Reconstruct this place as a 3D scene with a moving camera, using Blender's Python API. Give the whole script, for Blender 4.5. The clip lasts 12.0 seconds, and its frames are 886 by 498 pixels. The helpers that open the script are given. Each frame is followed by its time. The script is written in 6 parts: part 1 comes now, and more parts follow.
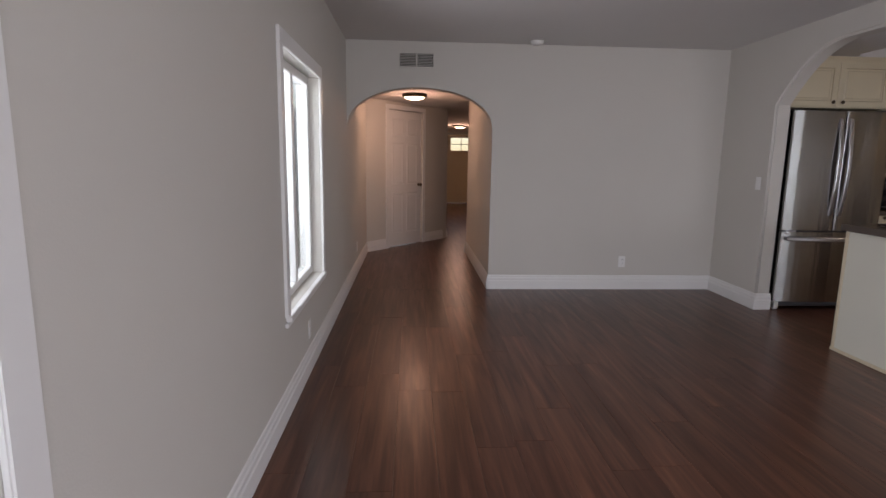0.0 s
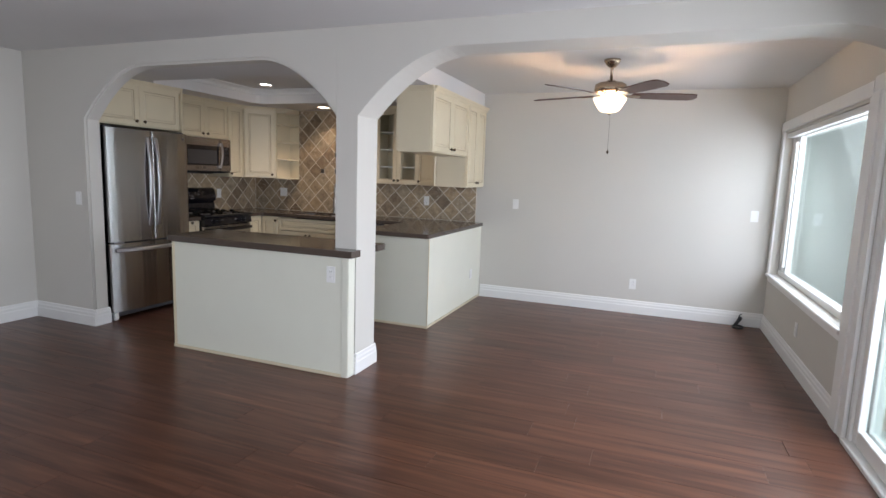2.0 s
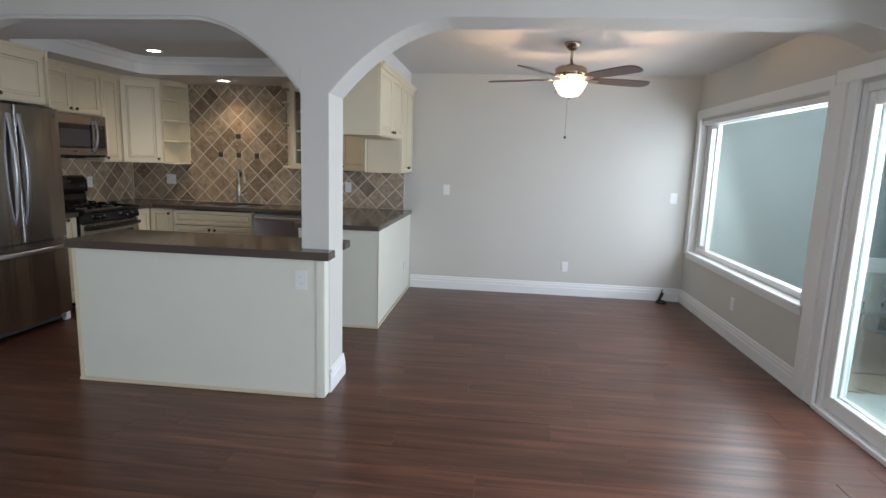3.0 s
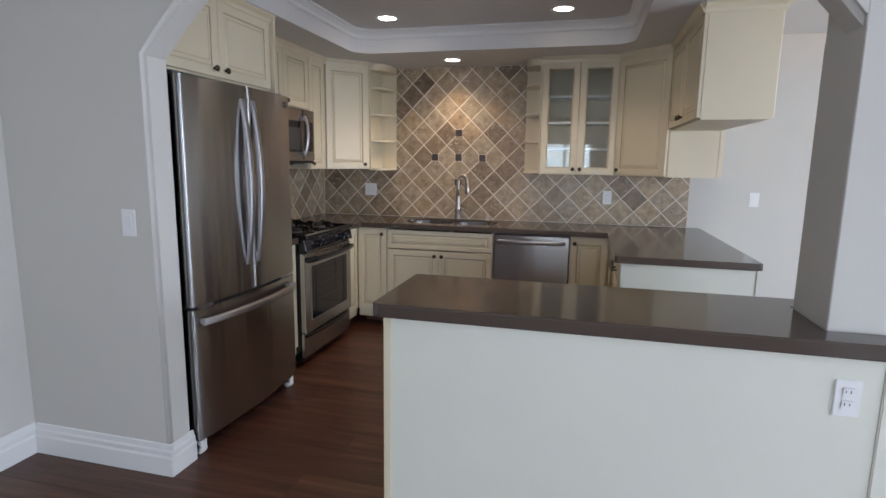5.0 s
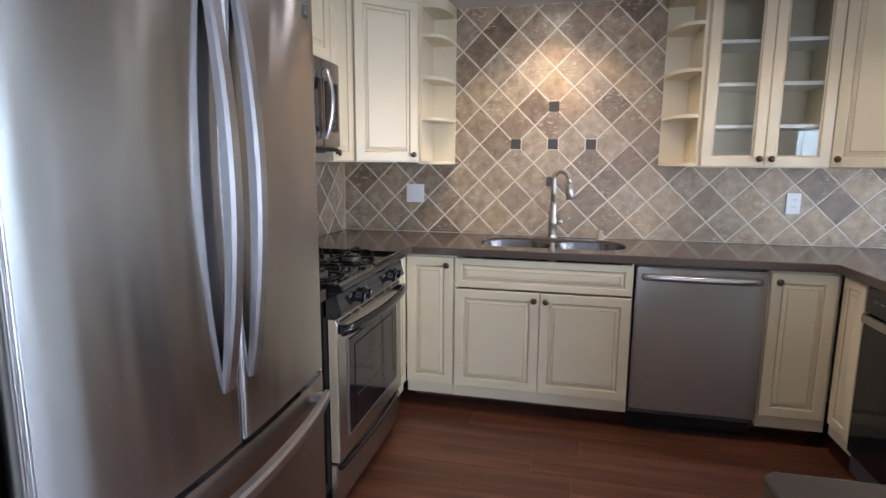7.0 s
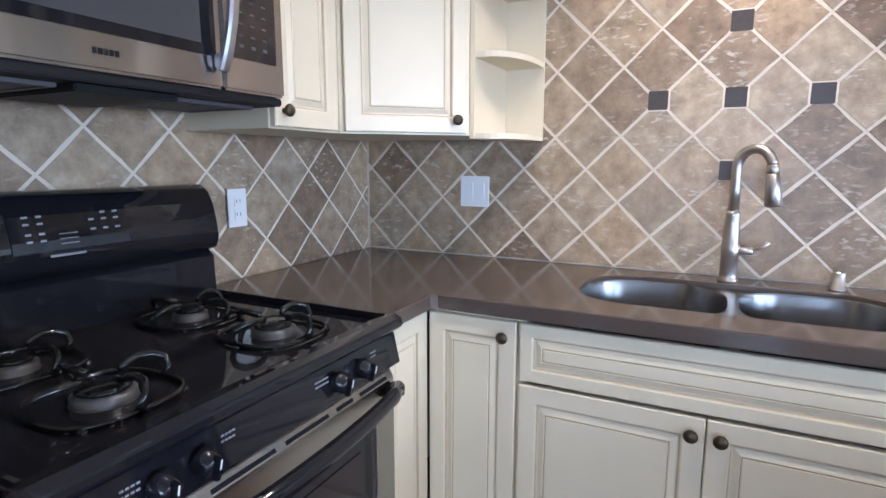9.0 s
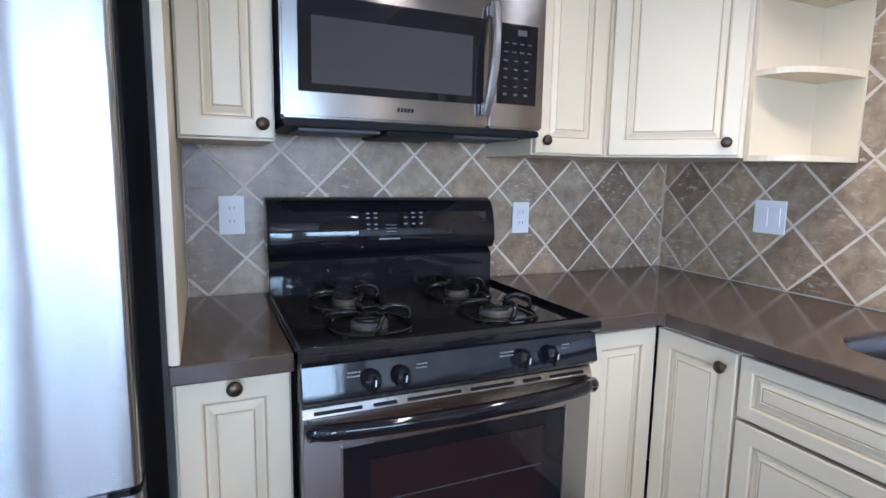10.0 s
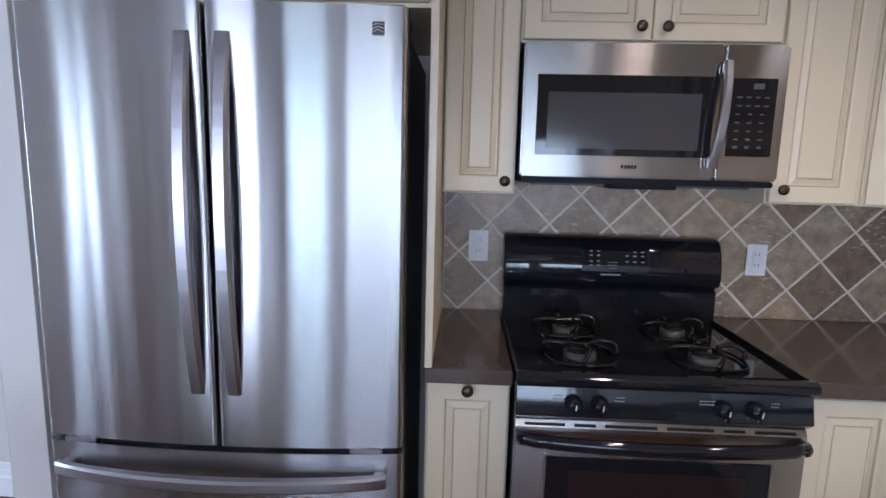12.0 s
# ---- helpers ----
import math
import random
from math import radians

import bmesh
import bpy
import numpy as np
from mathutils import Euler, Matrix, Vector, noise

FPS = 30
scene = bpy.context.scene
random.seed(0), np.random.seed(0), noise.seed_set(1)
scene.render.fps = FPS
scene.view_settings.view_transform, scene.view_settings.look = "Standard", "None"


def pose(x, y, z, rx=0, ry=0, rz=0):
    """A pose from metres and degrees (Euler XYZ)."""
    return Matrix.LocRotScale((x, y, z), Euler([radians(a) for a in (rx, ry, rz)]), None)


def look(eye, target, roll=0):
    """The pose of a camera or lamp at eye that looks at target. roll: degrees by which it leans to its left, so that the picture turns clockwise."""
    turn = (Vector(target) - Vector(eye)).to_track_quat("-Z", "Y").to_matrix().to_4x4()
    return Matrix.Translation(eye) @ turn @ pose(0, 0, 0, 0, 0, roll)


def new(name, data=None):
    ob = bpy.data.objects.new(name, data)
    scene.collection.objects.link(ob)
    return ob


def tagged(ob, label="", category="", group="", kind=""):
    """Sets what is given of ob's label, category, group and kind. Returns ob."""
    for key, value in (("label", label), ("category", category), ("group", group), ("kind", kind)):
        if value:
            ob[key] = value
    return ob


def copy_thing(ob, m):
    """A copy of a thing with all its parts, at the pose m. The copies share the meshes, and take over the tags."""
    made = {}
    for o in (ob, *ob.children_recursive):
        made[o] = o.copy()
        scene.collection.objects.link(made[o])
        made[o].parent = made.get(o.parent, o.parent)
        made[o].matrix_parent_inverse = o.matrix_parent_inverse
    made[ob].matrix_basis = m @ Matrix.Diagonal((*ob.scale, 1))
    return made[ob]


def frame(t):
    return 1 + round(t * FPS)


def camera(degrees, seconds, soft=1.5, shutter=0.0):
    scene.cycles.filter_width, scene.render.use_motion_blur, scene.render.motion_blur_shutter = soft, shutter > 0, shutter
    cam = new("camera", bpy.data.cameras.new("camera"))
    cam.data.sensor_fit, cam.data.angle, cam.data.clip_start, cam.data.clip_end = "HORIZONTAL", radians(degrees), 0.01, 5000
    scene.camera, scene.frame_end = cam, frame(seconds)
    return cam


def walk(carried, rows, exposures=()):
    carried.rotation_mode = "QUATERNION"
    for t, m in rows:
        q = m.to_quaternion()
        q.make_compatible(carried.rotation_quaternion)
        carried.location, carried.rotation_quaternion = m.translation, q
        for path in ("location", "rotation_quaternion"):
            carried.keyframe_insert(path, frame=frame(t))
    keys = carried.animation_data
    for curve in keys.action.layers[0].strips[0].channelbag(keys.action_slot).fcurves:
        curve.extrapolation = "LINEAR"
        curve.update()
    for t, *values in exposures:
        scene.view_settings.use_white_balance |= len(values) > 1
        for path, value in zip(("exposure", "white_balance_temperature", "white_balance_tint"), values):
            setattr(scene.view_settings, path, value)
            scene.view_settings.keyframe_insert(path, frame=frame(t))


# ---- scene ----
cam = camera(78.6, 12.0)
PATH = [
    (0, (-6.201, -5.426, 1.33), (-6.084, -3.456, 1.003), 0.9),
    (0.5, (-6.167, -5.532, 1.345), (-5.542, -3.656, 1.042), 1.1),
    (0.6, (-6.161, -5.512, 1.351), (-5.441, -3.671, 1.05), 0.9),
    (1, (-6.257, -5.483, 1.386), (-5.135, -3.852, 1.1), 1.5),
    (1.5, (-6.31, -5.456, 1.438), (-4.761, -4.223, 1.154), 1.7),
    (2, (-6.364, -5.37, 1.461), (-4.513, -4.66, 1.195), 2.0),
    (2.5, (-6.326, -5.022, 1.505), (-4.366, -4.737, 1.23), 1.8),
    (2.7, (-6.285, -4.795, 1.487), (-4.317, -4.586, 1.202), 1.6),
    (3, (-6.215, -4.456, 1.481), (-4.251, -4.255, 1.162), 1.9),
    (3.5, (-6.015, -3.919, 1.451), (-4.063, -3.626, 1.126), 1.6),
    (5.3, (-4.706, -2.219, 1.426), (-2.795, -1.72, 1.108), 0.6),
    (5.5, (-4.566, -2.059, 1.42), (-2.656, -1.557, 1.102), 0.4),
    (6, (-4.205, -1.754, 1.427), (-2.298, -1.246, 1.108), 0.4),
    (6.5, (-3.782, -1.562, 1.405), (-1.857, -1.122, 1.091), 0.4),
    (8.3, (-2.429, -1.362, 1.271), (-0.529, -0.842, 0.922), 0.7),
    (8.5, (-2.253, -1.341, 1.274), (-0.374, -0.751, 0.924), 0.6),
    (9, (-1.937, -1.313, 1.278), (-0.168, -0.437, 0.959), 0.1),
    (9.5, (-1.789, -1.424, 1.264), (-0.384, -0.03, 0.98), 0.2),
    (10, (-1.831, -1.77, 1.294), (-1.028, 0.041, 1.021), 1.0),
    (10.5, (-1.824, -2.06, 1.325), (-1.44, -0.117, 1.047), 1.5),
    (11, (-1.809, -2.178, 1.316), (-1.602, -0.21, 1.03), 1.6),
    (11.5, (-1.796, -2.135, 1.448), (-1.702, -0.158, 1.158), 1.6),
    (12, (-1.812, -2.02, 1.452), (-1.885, -0.044, 1.148), 1.4),
]
walk(cam, [(t, look(eye, target, roll)) for t, eye, target, roll in PATH],
     [(0, 0.36, 6950, 25), (0.6, 0.95, 6700, 21), (1.5, 1.10, 6550, 19), (2.5, 0.75, 6380, 15), (3.5, 0.79, 6150, 13), (5.5, 1.46, 6020, 17), (6.5, 1.80, 5850, 17),
      (8.5, 2.22, 5180, 16), (9.5, 2.30, 5050, 17), (10.5, 2.03, 5100, 15), (11, 1.90, 5200, 15), (12, 1.52, 5480, 22)])


# ---- world, sun, lamps ----
world = bpy.data.worlds.new("sky")
scene.world = world
world.use_nodes = True
_wn = world.node_tree.nodes
_sky = _wn.new("ShaderNodeTexSky")
_sky.sky_type, _sky.sun_disc = "NISHITA", False
_sky.sun_elevation, _sky.sun_rotation = radians(50), radians(-11)
_wn["Background"].inputs["Strength"].default_value = 0.12
world.node_tree.links.new(_sky.outputs[0], _wn["Background"].inputs["Color"])


def lamp(name, kind, m, energy, colour, **more):
    data = bpy.data.lights.new(name, kind)
    data.energy, data.color = energy, colour
    for key, value in more.items():
        setattr(data, key, value)
    ob = new(name, data)
    ob.matrix_world = m
    return ob


sun = lamp("sun", "SUN", look((-2, 10, 12), (0, 0, 0)), 0.7, (1, 0.95, 0.88), angle=radians(12))
DAY = (0.82, 0.91, 1.0)
# daylight in the openings: dining window, patio door, west window, west door
lamp("daylight_window", "AREA", look((-1.27, -7.10, 1.65), (-1.35, -3.4, 0.35)), 42, DAY, shape="RECTANGLE", size=2.2, size_y=1.3)
lamp("daylight_patio_door", "AREA", look((-4.2, -7.15, 1.50), (-4.1, -3.2, 0.65)), 95, DAY, shape="RECTANGLE", size=2.9, size_y=1.8)
lamp("daylight_west_window", "AREA", look((-7.25, -2.1, 1.3), (-4.2, -1.8, 0.7)), 20, DAY, shape="RECTANGLE", size=1.0, size_y=1.2)
lamp("daylight_west_door", "AREA", look((-7.25, -5.1, 1.15), (-4.0, -4.2, 0.6)), 18, DAY, shape="RECTANGLE", size=0.9, size_y=1.7)
WARM = (1.0, 0.72, 0.42)


# ---- materials ----
def mat(name, colour, rough=0.5, metal=0.0, vary=0.08, scale=3.0, fine=0.0, fine_scale=200.0, rough_vary=0.0, **sockets):
    """A principled material with slow and fine variation and a fine relief."""
    m = bpy.data.materials.new(name)
    m.use_nodes = True
    n, l = m.node_tree.nodes, m.node_tree.links
    p = n["Principled BSDF"]
    p.inputs["Roughness"].default_value, p.inputs["Metallic"].default_value = rough, metal
    for key, value in sockets.items():
        p.inputs[key.replace("_", " ")].default_value = value
    co = n.new("ShaderNodeTexCoord")
    big = n.new("ShaderNodeTexNoise")
    big.inputs["Scale"].default_value, big.inputs["Detail"].default_value = scale, 5
    l.new(co.outputs["Object"], big.inputs["Vector"])
    ramp = n.new("ShaderNodeMix")
    ramp.data_type = "RGBA"
    ramp.inputs[6].default_value = (*[c * (1 - vary) for c in colour], 1)
    ramp.inputs[7].default_value = (*[min(1, c * (1 + vary)) for c in colour], 1)
    l.new(big.outputs["Fac"], ramp.inputs[0])
    l.new(ramp.outputs[2], p.inputs["Base Color"])
    if fine:
        f = n.new("ShaderNodeTexNoise")
        f.inputs["Scale"].default_value, f.inputs["Detail"].default_value = fine_scale, 3
        l.new(co.outputs["Object"], f.inputs["Vector"])
        b = n.new("ShaderNodeBump")
        b.inputs["Strength"].default_value, b.inputs["Distance"].default_value = fine, 0.002
        l.new(f.outputs["Fac"], b.inputs["Height"])
        l.new(b.outputs[0], p.inputs["Normal"])
    if rough_vary:
        r = n.new("ShaderNodeMapRange")
        r.inputs["To Min"].default_value, r.inputs["To Max"].default_value = rough - rough_vary, rough + rough_vary
        l.new(big.outputs["Fac"], r.inputs["Value"])
        l.new(r.outputs[0], p.inputs["Roughness"])
    return m


def wood_floor():
    m = mat("dark_laminate", (0.06, 0.027, 0.018), 0.3, 0, 0.3, 2.0)
    n, l = m.node_tree.nodes, m.node_tree.links
    p = n["Principled BSDF"]
    co, info = n.new("ShaderNodeTexCoord"), n.new("ShaderNodeObjectInfo")
    off = n.new("ShaderNodeVectorMath")
    off.operation = "MULTIPLY_ADD"
    off.inputs[1].default_value = (1, 1, 1)
    sc = n.new("ShaderNodeVectorMath")
    sc.operation = "SCALE"
    sc.inputs[0].default_value = (7.0, 13.0, 5.0)
    l.new(info.outputs["Random"], sc.inputs["Scale"])
    geo = n.new("ShaderNodeNewGeometry")
    l.new(geo.outputs["Position"], off.inputs[0])
    l.new(sc.outputs[0], off.inputs[2])
    mp = n.new("ShaderNodeMapping")
    mp.inputs["Scale"].default_value = (20, 1.3, 1)
    l.new(off.outputs[0], mp.inputs["Vector"])
    g = n.new("ShaderNodeTexNoise")
    g.inputs["Scale"].default_value, g.inputs["Detail"].default_value, g.inputs["Roughness"].default_value = 1.0, 6, 0.56
    g.inputs["Distortion"].default_value = 0.5
    l.new(mp.outputs[0], g.inputs["Vector"])
    cr = n.new("ShaderNodeValToRGB")
    e = cr.color_ramp.elements
    e[0].position, e[0].color = 0.28, (0.046, 0.0155, 0.0090, 1)
    e[1].position, e[1].color = 0.74, (0.152, 0.062, 0.035, 1)
    k = e.new(0.5)
    k.color = (0.088, 0.0335, 0.019, 1)
    l.new(g.outputs["Fac"], cr.inputs["Fac"])
    tone = n.new("ShaderNodeMapRange")
    tone.inputs["To Min"].default_value, tone.inputs["To Max"].default_value = 0.86, 1.14
    l.new(info.outputs["Random"], tone.inputs["Value"])
    fm, fg, fr = n.new("ShaderNodeMapping"), n.new("ShaderNodeTexNoise"), n.new("ShaderNodeMapRange")
    fm.inputs["Scale"].default_value = (48, 1.1, 1)
    l.new(off.outputs[0], fm.inputs["Vector"])
    l.new(fm.outputs[0], fg.inputs["Vector"])
    fg.inputs["Scale"].default_value, fg.inputs["Detail"].default_value = 1.0, 4
    fr.inputs["From Min"].default_value, fr.inputs["From Max"].default_value = 0.3, 0.7
    fr.inputs["To Min"].default_value, fr.inputs["To Max"].default_value = 0.80, 1.22
    l.new(fg.outputs["Fac"], fr.inputs["Value"])
    streak = n.new("ShaderNodeVectorMath")
    streak.operation = "SCALE"
    l.new(cr.outputs["Color"], streak.inputs[0])
    l.new(fr.outputs[0], streak.inputs["Scale"])
    mul = n.new("ShaderNodeVectorMath")
    mul.operation = "SCALE"
    l.new(streak.outputs[0], mul.inputs[0])
    l.new(tone.outputs[0], mul.inputs["Scale"])
    l.new(mul.outputs[0], p.inputs["Base Color"])
    rr = n.new("ShaderNodeMapRange")
    rr.inputs["To Min"].default_value, rr.inputs["To Max"].default_value = 0.36, 0.25
    l.new(g.outputs["Fac"], rr.inputs["Value"])
    l.new(rr.outputs[0], p.inputs["Roughness"])
    b = n.new("ShaderNodeBump")
    b.inputs["Strength"].default_value, b.inputs["Distance"].default_value = 0.12, 0.001
    p.inputs["Specular IOR Level"].default_value = 0.4
    l.new(g.outputs["Fac"], b.inputs["Height"])
    l.new(b.outputs[0], p.inputs["Normal"])
    return m


def stone_tile(name="tumbled_stone"):
    m = mat(name, (0.3, 0.22, 0.15), 0.5)
    n, l = m.node_tree.nodes, m.node_tree.links
    p = n["Principled BSDF"]
    info, geo = n.new("ShaderNodeObjectInfo"), n.new("ShaderNodeNewGeometry")
    a = n.new("ShaderNodeTexNoise")
    a.inputs["Scale"].default_value, a.inputs["Detail"].default_value, a.inputs["Roughness"].default_value = 16, 10, 0.68
    l.new(geo.outputs["Position"], a.inputs["Vector"])
    cr = n.new("ShaderNodeValToRGB")
    e = cr.color_ramp.elements
    e[0].position, e[0].color = 0.32, (0.232, 0.178, 0.122, 1)
    e[1].position, e[1].color = 0.68, (0.50, 0.412, 0.292, 1)
    l.new(a.outputs["Fac"], cr.inputs["Fac"])
    tone = n.new("ShaderNodeValToRGB")
    tone.color_ramp.elements[0].color = (0.50, 0.44, 0.40, 1)
    tone.color_ramp.elements[1].color = (1.12, 1.09, 1.03, 1)
    for at, c in ((0.14, (0.70, 0.63, 0.57, 1)), (0.28, (0.88, 0.86, 0.83, 1)), (0.42, (0.74, 0.67, 0.61, 1)), (0.55, (1.02, 0.98, 0.92, 1)), (0.70, (1.05, 0.94, 0.80, 1)), (0.84, (0.86, 0.86, 0.85, 1))):
        tone.color_ramp.elements.new(at).color = c
    l.new(info.outputs["Random"], tone.inputs["Fac"])
    mul = n.new("ShaderNodeVectorMath")
    mul.operation = "MULTIPLY"
    l.new(cr.outputs["Color"], mul.inputs[0])
    l.new(tone.outputs["Color"], mul.inputs[1])
    v = n.new("ShaderNodeTexNoise")
    v.inputs["Scale"].default_value, v.inputs["Detail"].default_value = 34, 4
    st = n.new("ShaderNodeMapping")
    st.inputs["Scale"].default_value = (1, 1, 2.6)
    l.new(geo.outputs["Position"], st.inputs["Vector"])
    l.new(st.outputs[0], v.inputs["Vector"])
    big = n.new("ShaderNodeTexNoise")
    big.inputs["Scale"].default_value, big.inputs["Detail"].default_value = 5, 2
    l.new(geo.outputs["Position"], big.inputs["Vector"])
    amt = n.new("ShaderNodeMapRange")
    amt.inputs["From Min"].default_value, amt.inputs["From Max"].default_value = 0.42, 0.62
    amt.inputs["To Max"].default_value = 0.75
    l.new(big.outputs["Fac"], amt.inputs["Value"])
    pit = n.new("ShaderNodeMapRange")
    pit.inputs["From Min"].default_value, pit.inputs["From Max"].default_value = 0.57, 0.66
    l.new(v.outputs["Fac"], pit.inputs["Value"])
    few = n.new("ShaderNodeMath")
    few.operation = "MULTIPLY"
    l.new(pit.outputs[0], few.inputs[0])
    l.new(amt.outputs[0], few.inputs[1])
    mixn = n.new("ShaderNodeMix")
    mixn.data_type = "RGBA"
    mixn.inputs[7].default_value = (0.60, 0.54, 0.45, 1)
    l.new(few.outputs[0], mixn.inputs[0])
    l.new(mul.outputs[0], mixn.inputs[6])
    l.new(mixn.outputs[2], p.inputs["Base Color"])
    b = n.new("ShaderNodeBump")
    b.inputs["Strength"].default_value, b.inputs["Distance"].default_value = 0.5, 0.003
    l.new(a.outputs["Fac"], b.inputs["Height"])
    b2 = n.new("ShaderNodeBump")
    b2.invert = True
    b2.inputs["Strength"].default_value, b2.inputs["Distance"].default_value = 0.6, 0.002
    l.new(few.outputs[0], b2.inputs["Height"])
    l.new(b.outputs[0], b2.inputs["Normal"])
    l.new(b2.outputs[0], p.inputs["Normal"])
    p.inputs["Roughness"].default_value = 0.34
    return m


def steel(name, colour=(0.50, 0.485, 0.475), rough=0.23, aniso=0.98, turn=0.25, wave=0.05):
    m = mat(name, colour, rough, 1.0, 0.04, 2.0)
    n, l = m.node_tree.nodes, m.node_tree.links
    p = n["Principled BSDF"]
    p.inputs["Anisotropic"].default_value = aniso
    p.inputs["Anisotropic Rotation"].default_value = turn
    t = n.new("ShaderNodeTangent")
    t.direction_type, t.axis = "RADIAL", "Z"
    l.new(t.outputs[0], p.inputs["Tangent"])
    co, mp, g = n.new("ShaderNodeTexCoord"), n.new("ShaderNodeMapping"), n.new("ShaderNodeTexNoise")
    mp.inputs["Scale"].default_value = (6, 6, 900)
    l.new(co.outputs["Object"], mp.inputs["Vector"])
    g.inputs["Scale"].default_value, g.inputs["Detail"].default_value = 1.0, 2
    l.new(mp.outputs[0], g.inputs["Vector"])
    r = n.new("ShaderNodeMapRange")
    r.inputs["To Min"].default_value, r.inputs["To Max"].default_value = rough - 0.012, rough + 0.012
    l.new(g.outputs["Fac"], r.inputs["Value"])
    l.new(r.outputs[0], p.inputs["Roughness"])
    wm, wn, wb = n.new("ShaderNodeMapping"), n.new("ShaderNodeTexNoise"), n.new("ShaderNodeBump")
    wm.inputs["Scale"].default_value = (10, 10, 0.2)
    l.new(co.outputs["Object"], wm.inputs["Vector"])
    l.new(wm.outputs[0], wn.inputs["Vector"])
    wn.inputs["Scale"].default_value, wn.inputs["Detail"].default_value = 1.0, 1
    wb.inputs["Strength"].default_value, wb.inputs["Distance"].default_value = wave, 0.02
    l.new(wn.outputs["Fac"], wb.inputs["Height"])
    l.new(wb.outputs[0], p.inputs["Normal"])
    return m


def glass(name, colour=(0.93, 0.98, 0.96), rough=0.0, gloss=0.08):
    """Thin clear pane: mostly see-through, with the mirror share that the angle gives."""
    m = bpy.data.materials.new(name)
    m.use_nodes = True
    n, l = m.node_tree.nodes, m.node_tree.links
    n.remove(n["Principled BSDF"])
    t, g, mx, f = n.new("ShaderNodeBsdfTransparent"), n.new("ShaderNodeBsdfGlossy"), n.new("ShaderNodeMixShader"), n.new("ShaderNodeLayerWeight")
    t.inputs["Color"].default_value = (*colour, 1)
    g.inputs["Roughness"].default_value = rough
    f.inputs["Blend"].default_value = 0.5
    pw, sc = n.new("ShaderNodeMath"), n.new("ShaderNodeMath")
    pw.operation, pw.inputs[1].default_value = "POWER", 5
    sc.operation, sc.inputs[1].default_value, sc.inputs[2].default_value = "MULTIPLY_ADD", 0.9, 0.04
    l.new(f.outputs["Facing"], pw.inputs[0])
    l.new(pw.outputs[0], sc.inputs[0])
    l.new(sc.outputs[0], mx.inputs[0])
    l.new(t.outputs[0], mx.inputs[1])
    l.new(g.outputs[0], mx.inputs[2])
    l.new(mx.outputs[0], n["Material Output"].inputs["Surface"])
    return m


def glow(name, colour, strength):
    m = bpy.data.materials.new(name)
    m.use_nodes = True
    p = m.node_tree.nodes["Principled BSDF"]
    p.inputs["Base Color"].default_value = (0.9, 0.88, 0.82, 1)
    p.inputs["Emission Color"].default_value, p.inputs["Emission Strength"].default_value = (*colour, 1), strength
    return m


M_WALL = mat("greige_wall_paint", (0.61, 0.59, 0.54), 0.75, 0, 0.03, 1.5, 0.25, 140)
M_CEIL = mat("ceiling_paint", (0.66, 0.65, 0.635), 0.85, 0, 0.02, 1.5, 0.35, 90)
M_TRIM = mat("white_trim_paint", (0.80, 0.80, 0.78), 0.38, 0, 0.02, 4, 0.05, 60)
M_CREAM = mat("cream_cabinet_paint", (0.69, 0.61, 0.44), 0.38, 0, 0.05, 5, 0.06, 80)
M_PANEL = mat("pale_panel_paint", (0.72, 0.72, 0.62), 0.45, 0, 0.03, 4, 0.06, 60)
M_GLAZE = mat("brown_glaze", (0.45, 0.36, 0.23), 0.5, 0, 0.2, 30)
M_FLOOR = wood_floor()
M_GAP = mat("dark_joint", (0.012, 0.006, 0.004), 0.7)
M_TILE = stone_tile()
M_DARKTILE = mat("dark_slate_tile", (0.045, 0.036, 0.032), 0.4, 0, 0.3, 60, 0.3, 120)
M_GROUT = mat("pale_grout", (0.70, 0.63, 0.52), 0.85, 0, 0.08, 30, 0.3, 300)
M_COUNTER = mat("brown_quartz", (0.082, 0.062, 0.050), 0.12, 0, 0.10, 120, 0.0, 300, 0.03)
M_STEEL = steel("brushed_steel")
M_STEEL_M = steel("microwave_steel", (0.40, 0.385, 0.375), 0.22)
M_STEEL_D = steel("dark_brushed_steel", (0.34, 0.32, 0.315), 0.24)
M_STEEL_F = steel("bright_brushed_steel", (0.43, 0.42, 0.42), 0.23, 0.995, 0.25, 0.16)
M_STEEL_H = mat("satin_steel_handle", (0.52, 0.51, 0.53), 0.3, 1.0, 0.03, 12)
M_CHROME = mat("brushed_nickel", (0.52, 0.48, 0.44), 0.34, 1.0, 0.03, 20)
M_SINK = mat("sink_steel", (0.27, 0.268, 0.27), 0.26, 1.0, 0.04, 30)
M_BLACK = mat("black_enamel", (0.010, 0.010, 0.013), 0.055, 0, 0.1, 5)
M_IRON = mat("cast_iron", (0.008, 0.008, 0.008), 0.12, 0, 0.2, 40, 0.1, 160)
M_FANMETAL = mat("antique_nickel", (0.40, 0.31, 0.23), 0.24, 1.0, 0.08, 20)
M_DARKGLASS = mat("dark_oven_glass", (0.022, 0.014, 0.014), 0.06, 0, 0.1, 5)
M_SCREEN = mat("microwave_screen", (0.055, 0.055, 0.058), 0.12, 0, 0.05, 8)
M_GREYSIDE = mat("grey_appliance_side", (0.07, 0.07, 0.075), 0.45, 0, 0.05, 8, 0.2, 200)
M_BRONZE = mat("dark_bronze", (0.10, 0.075, 0.05), 0.35, 0.9, 0.25, 40)
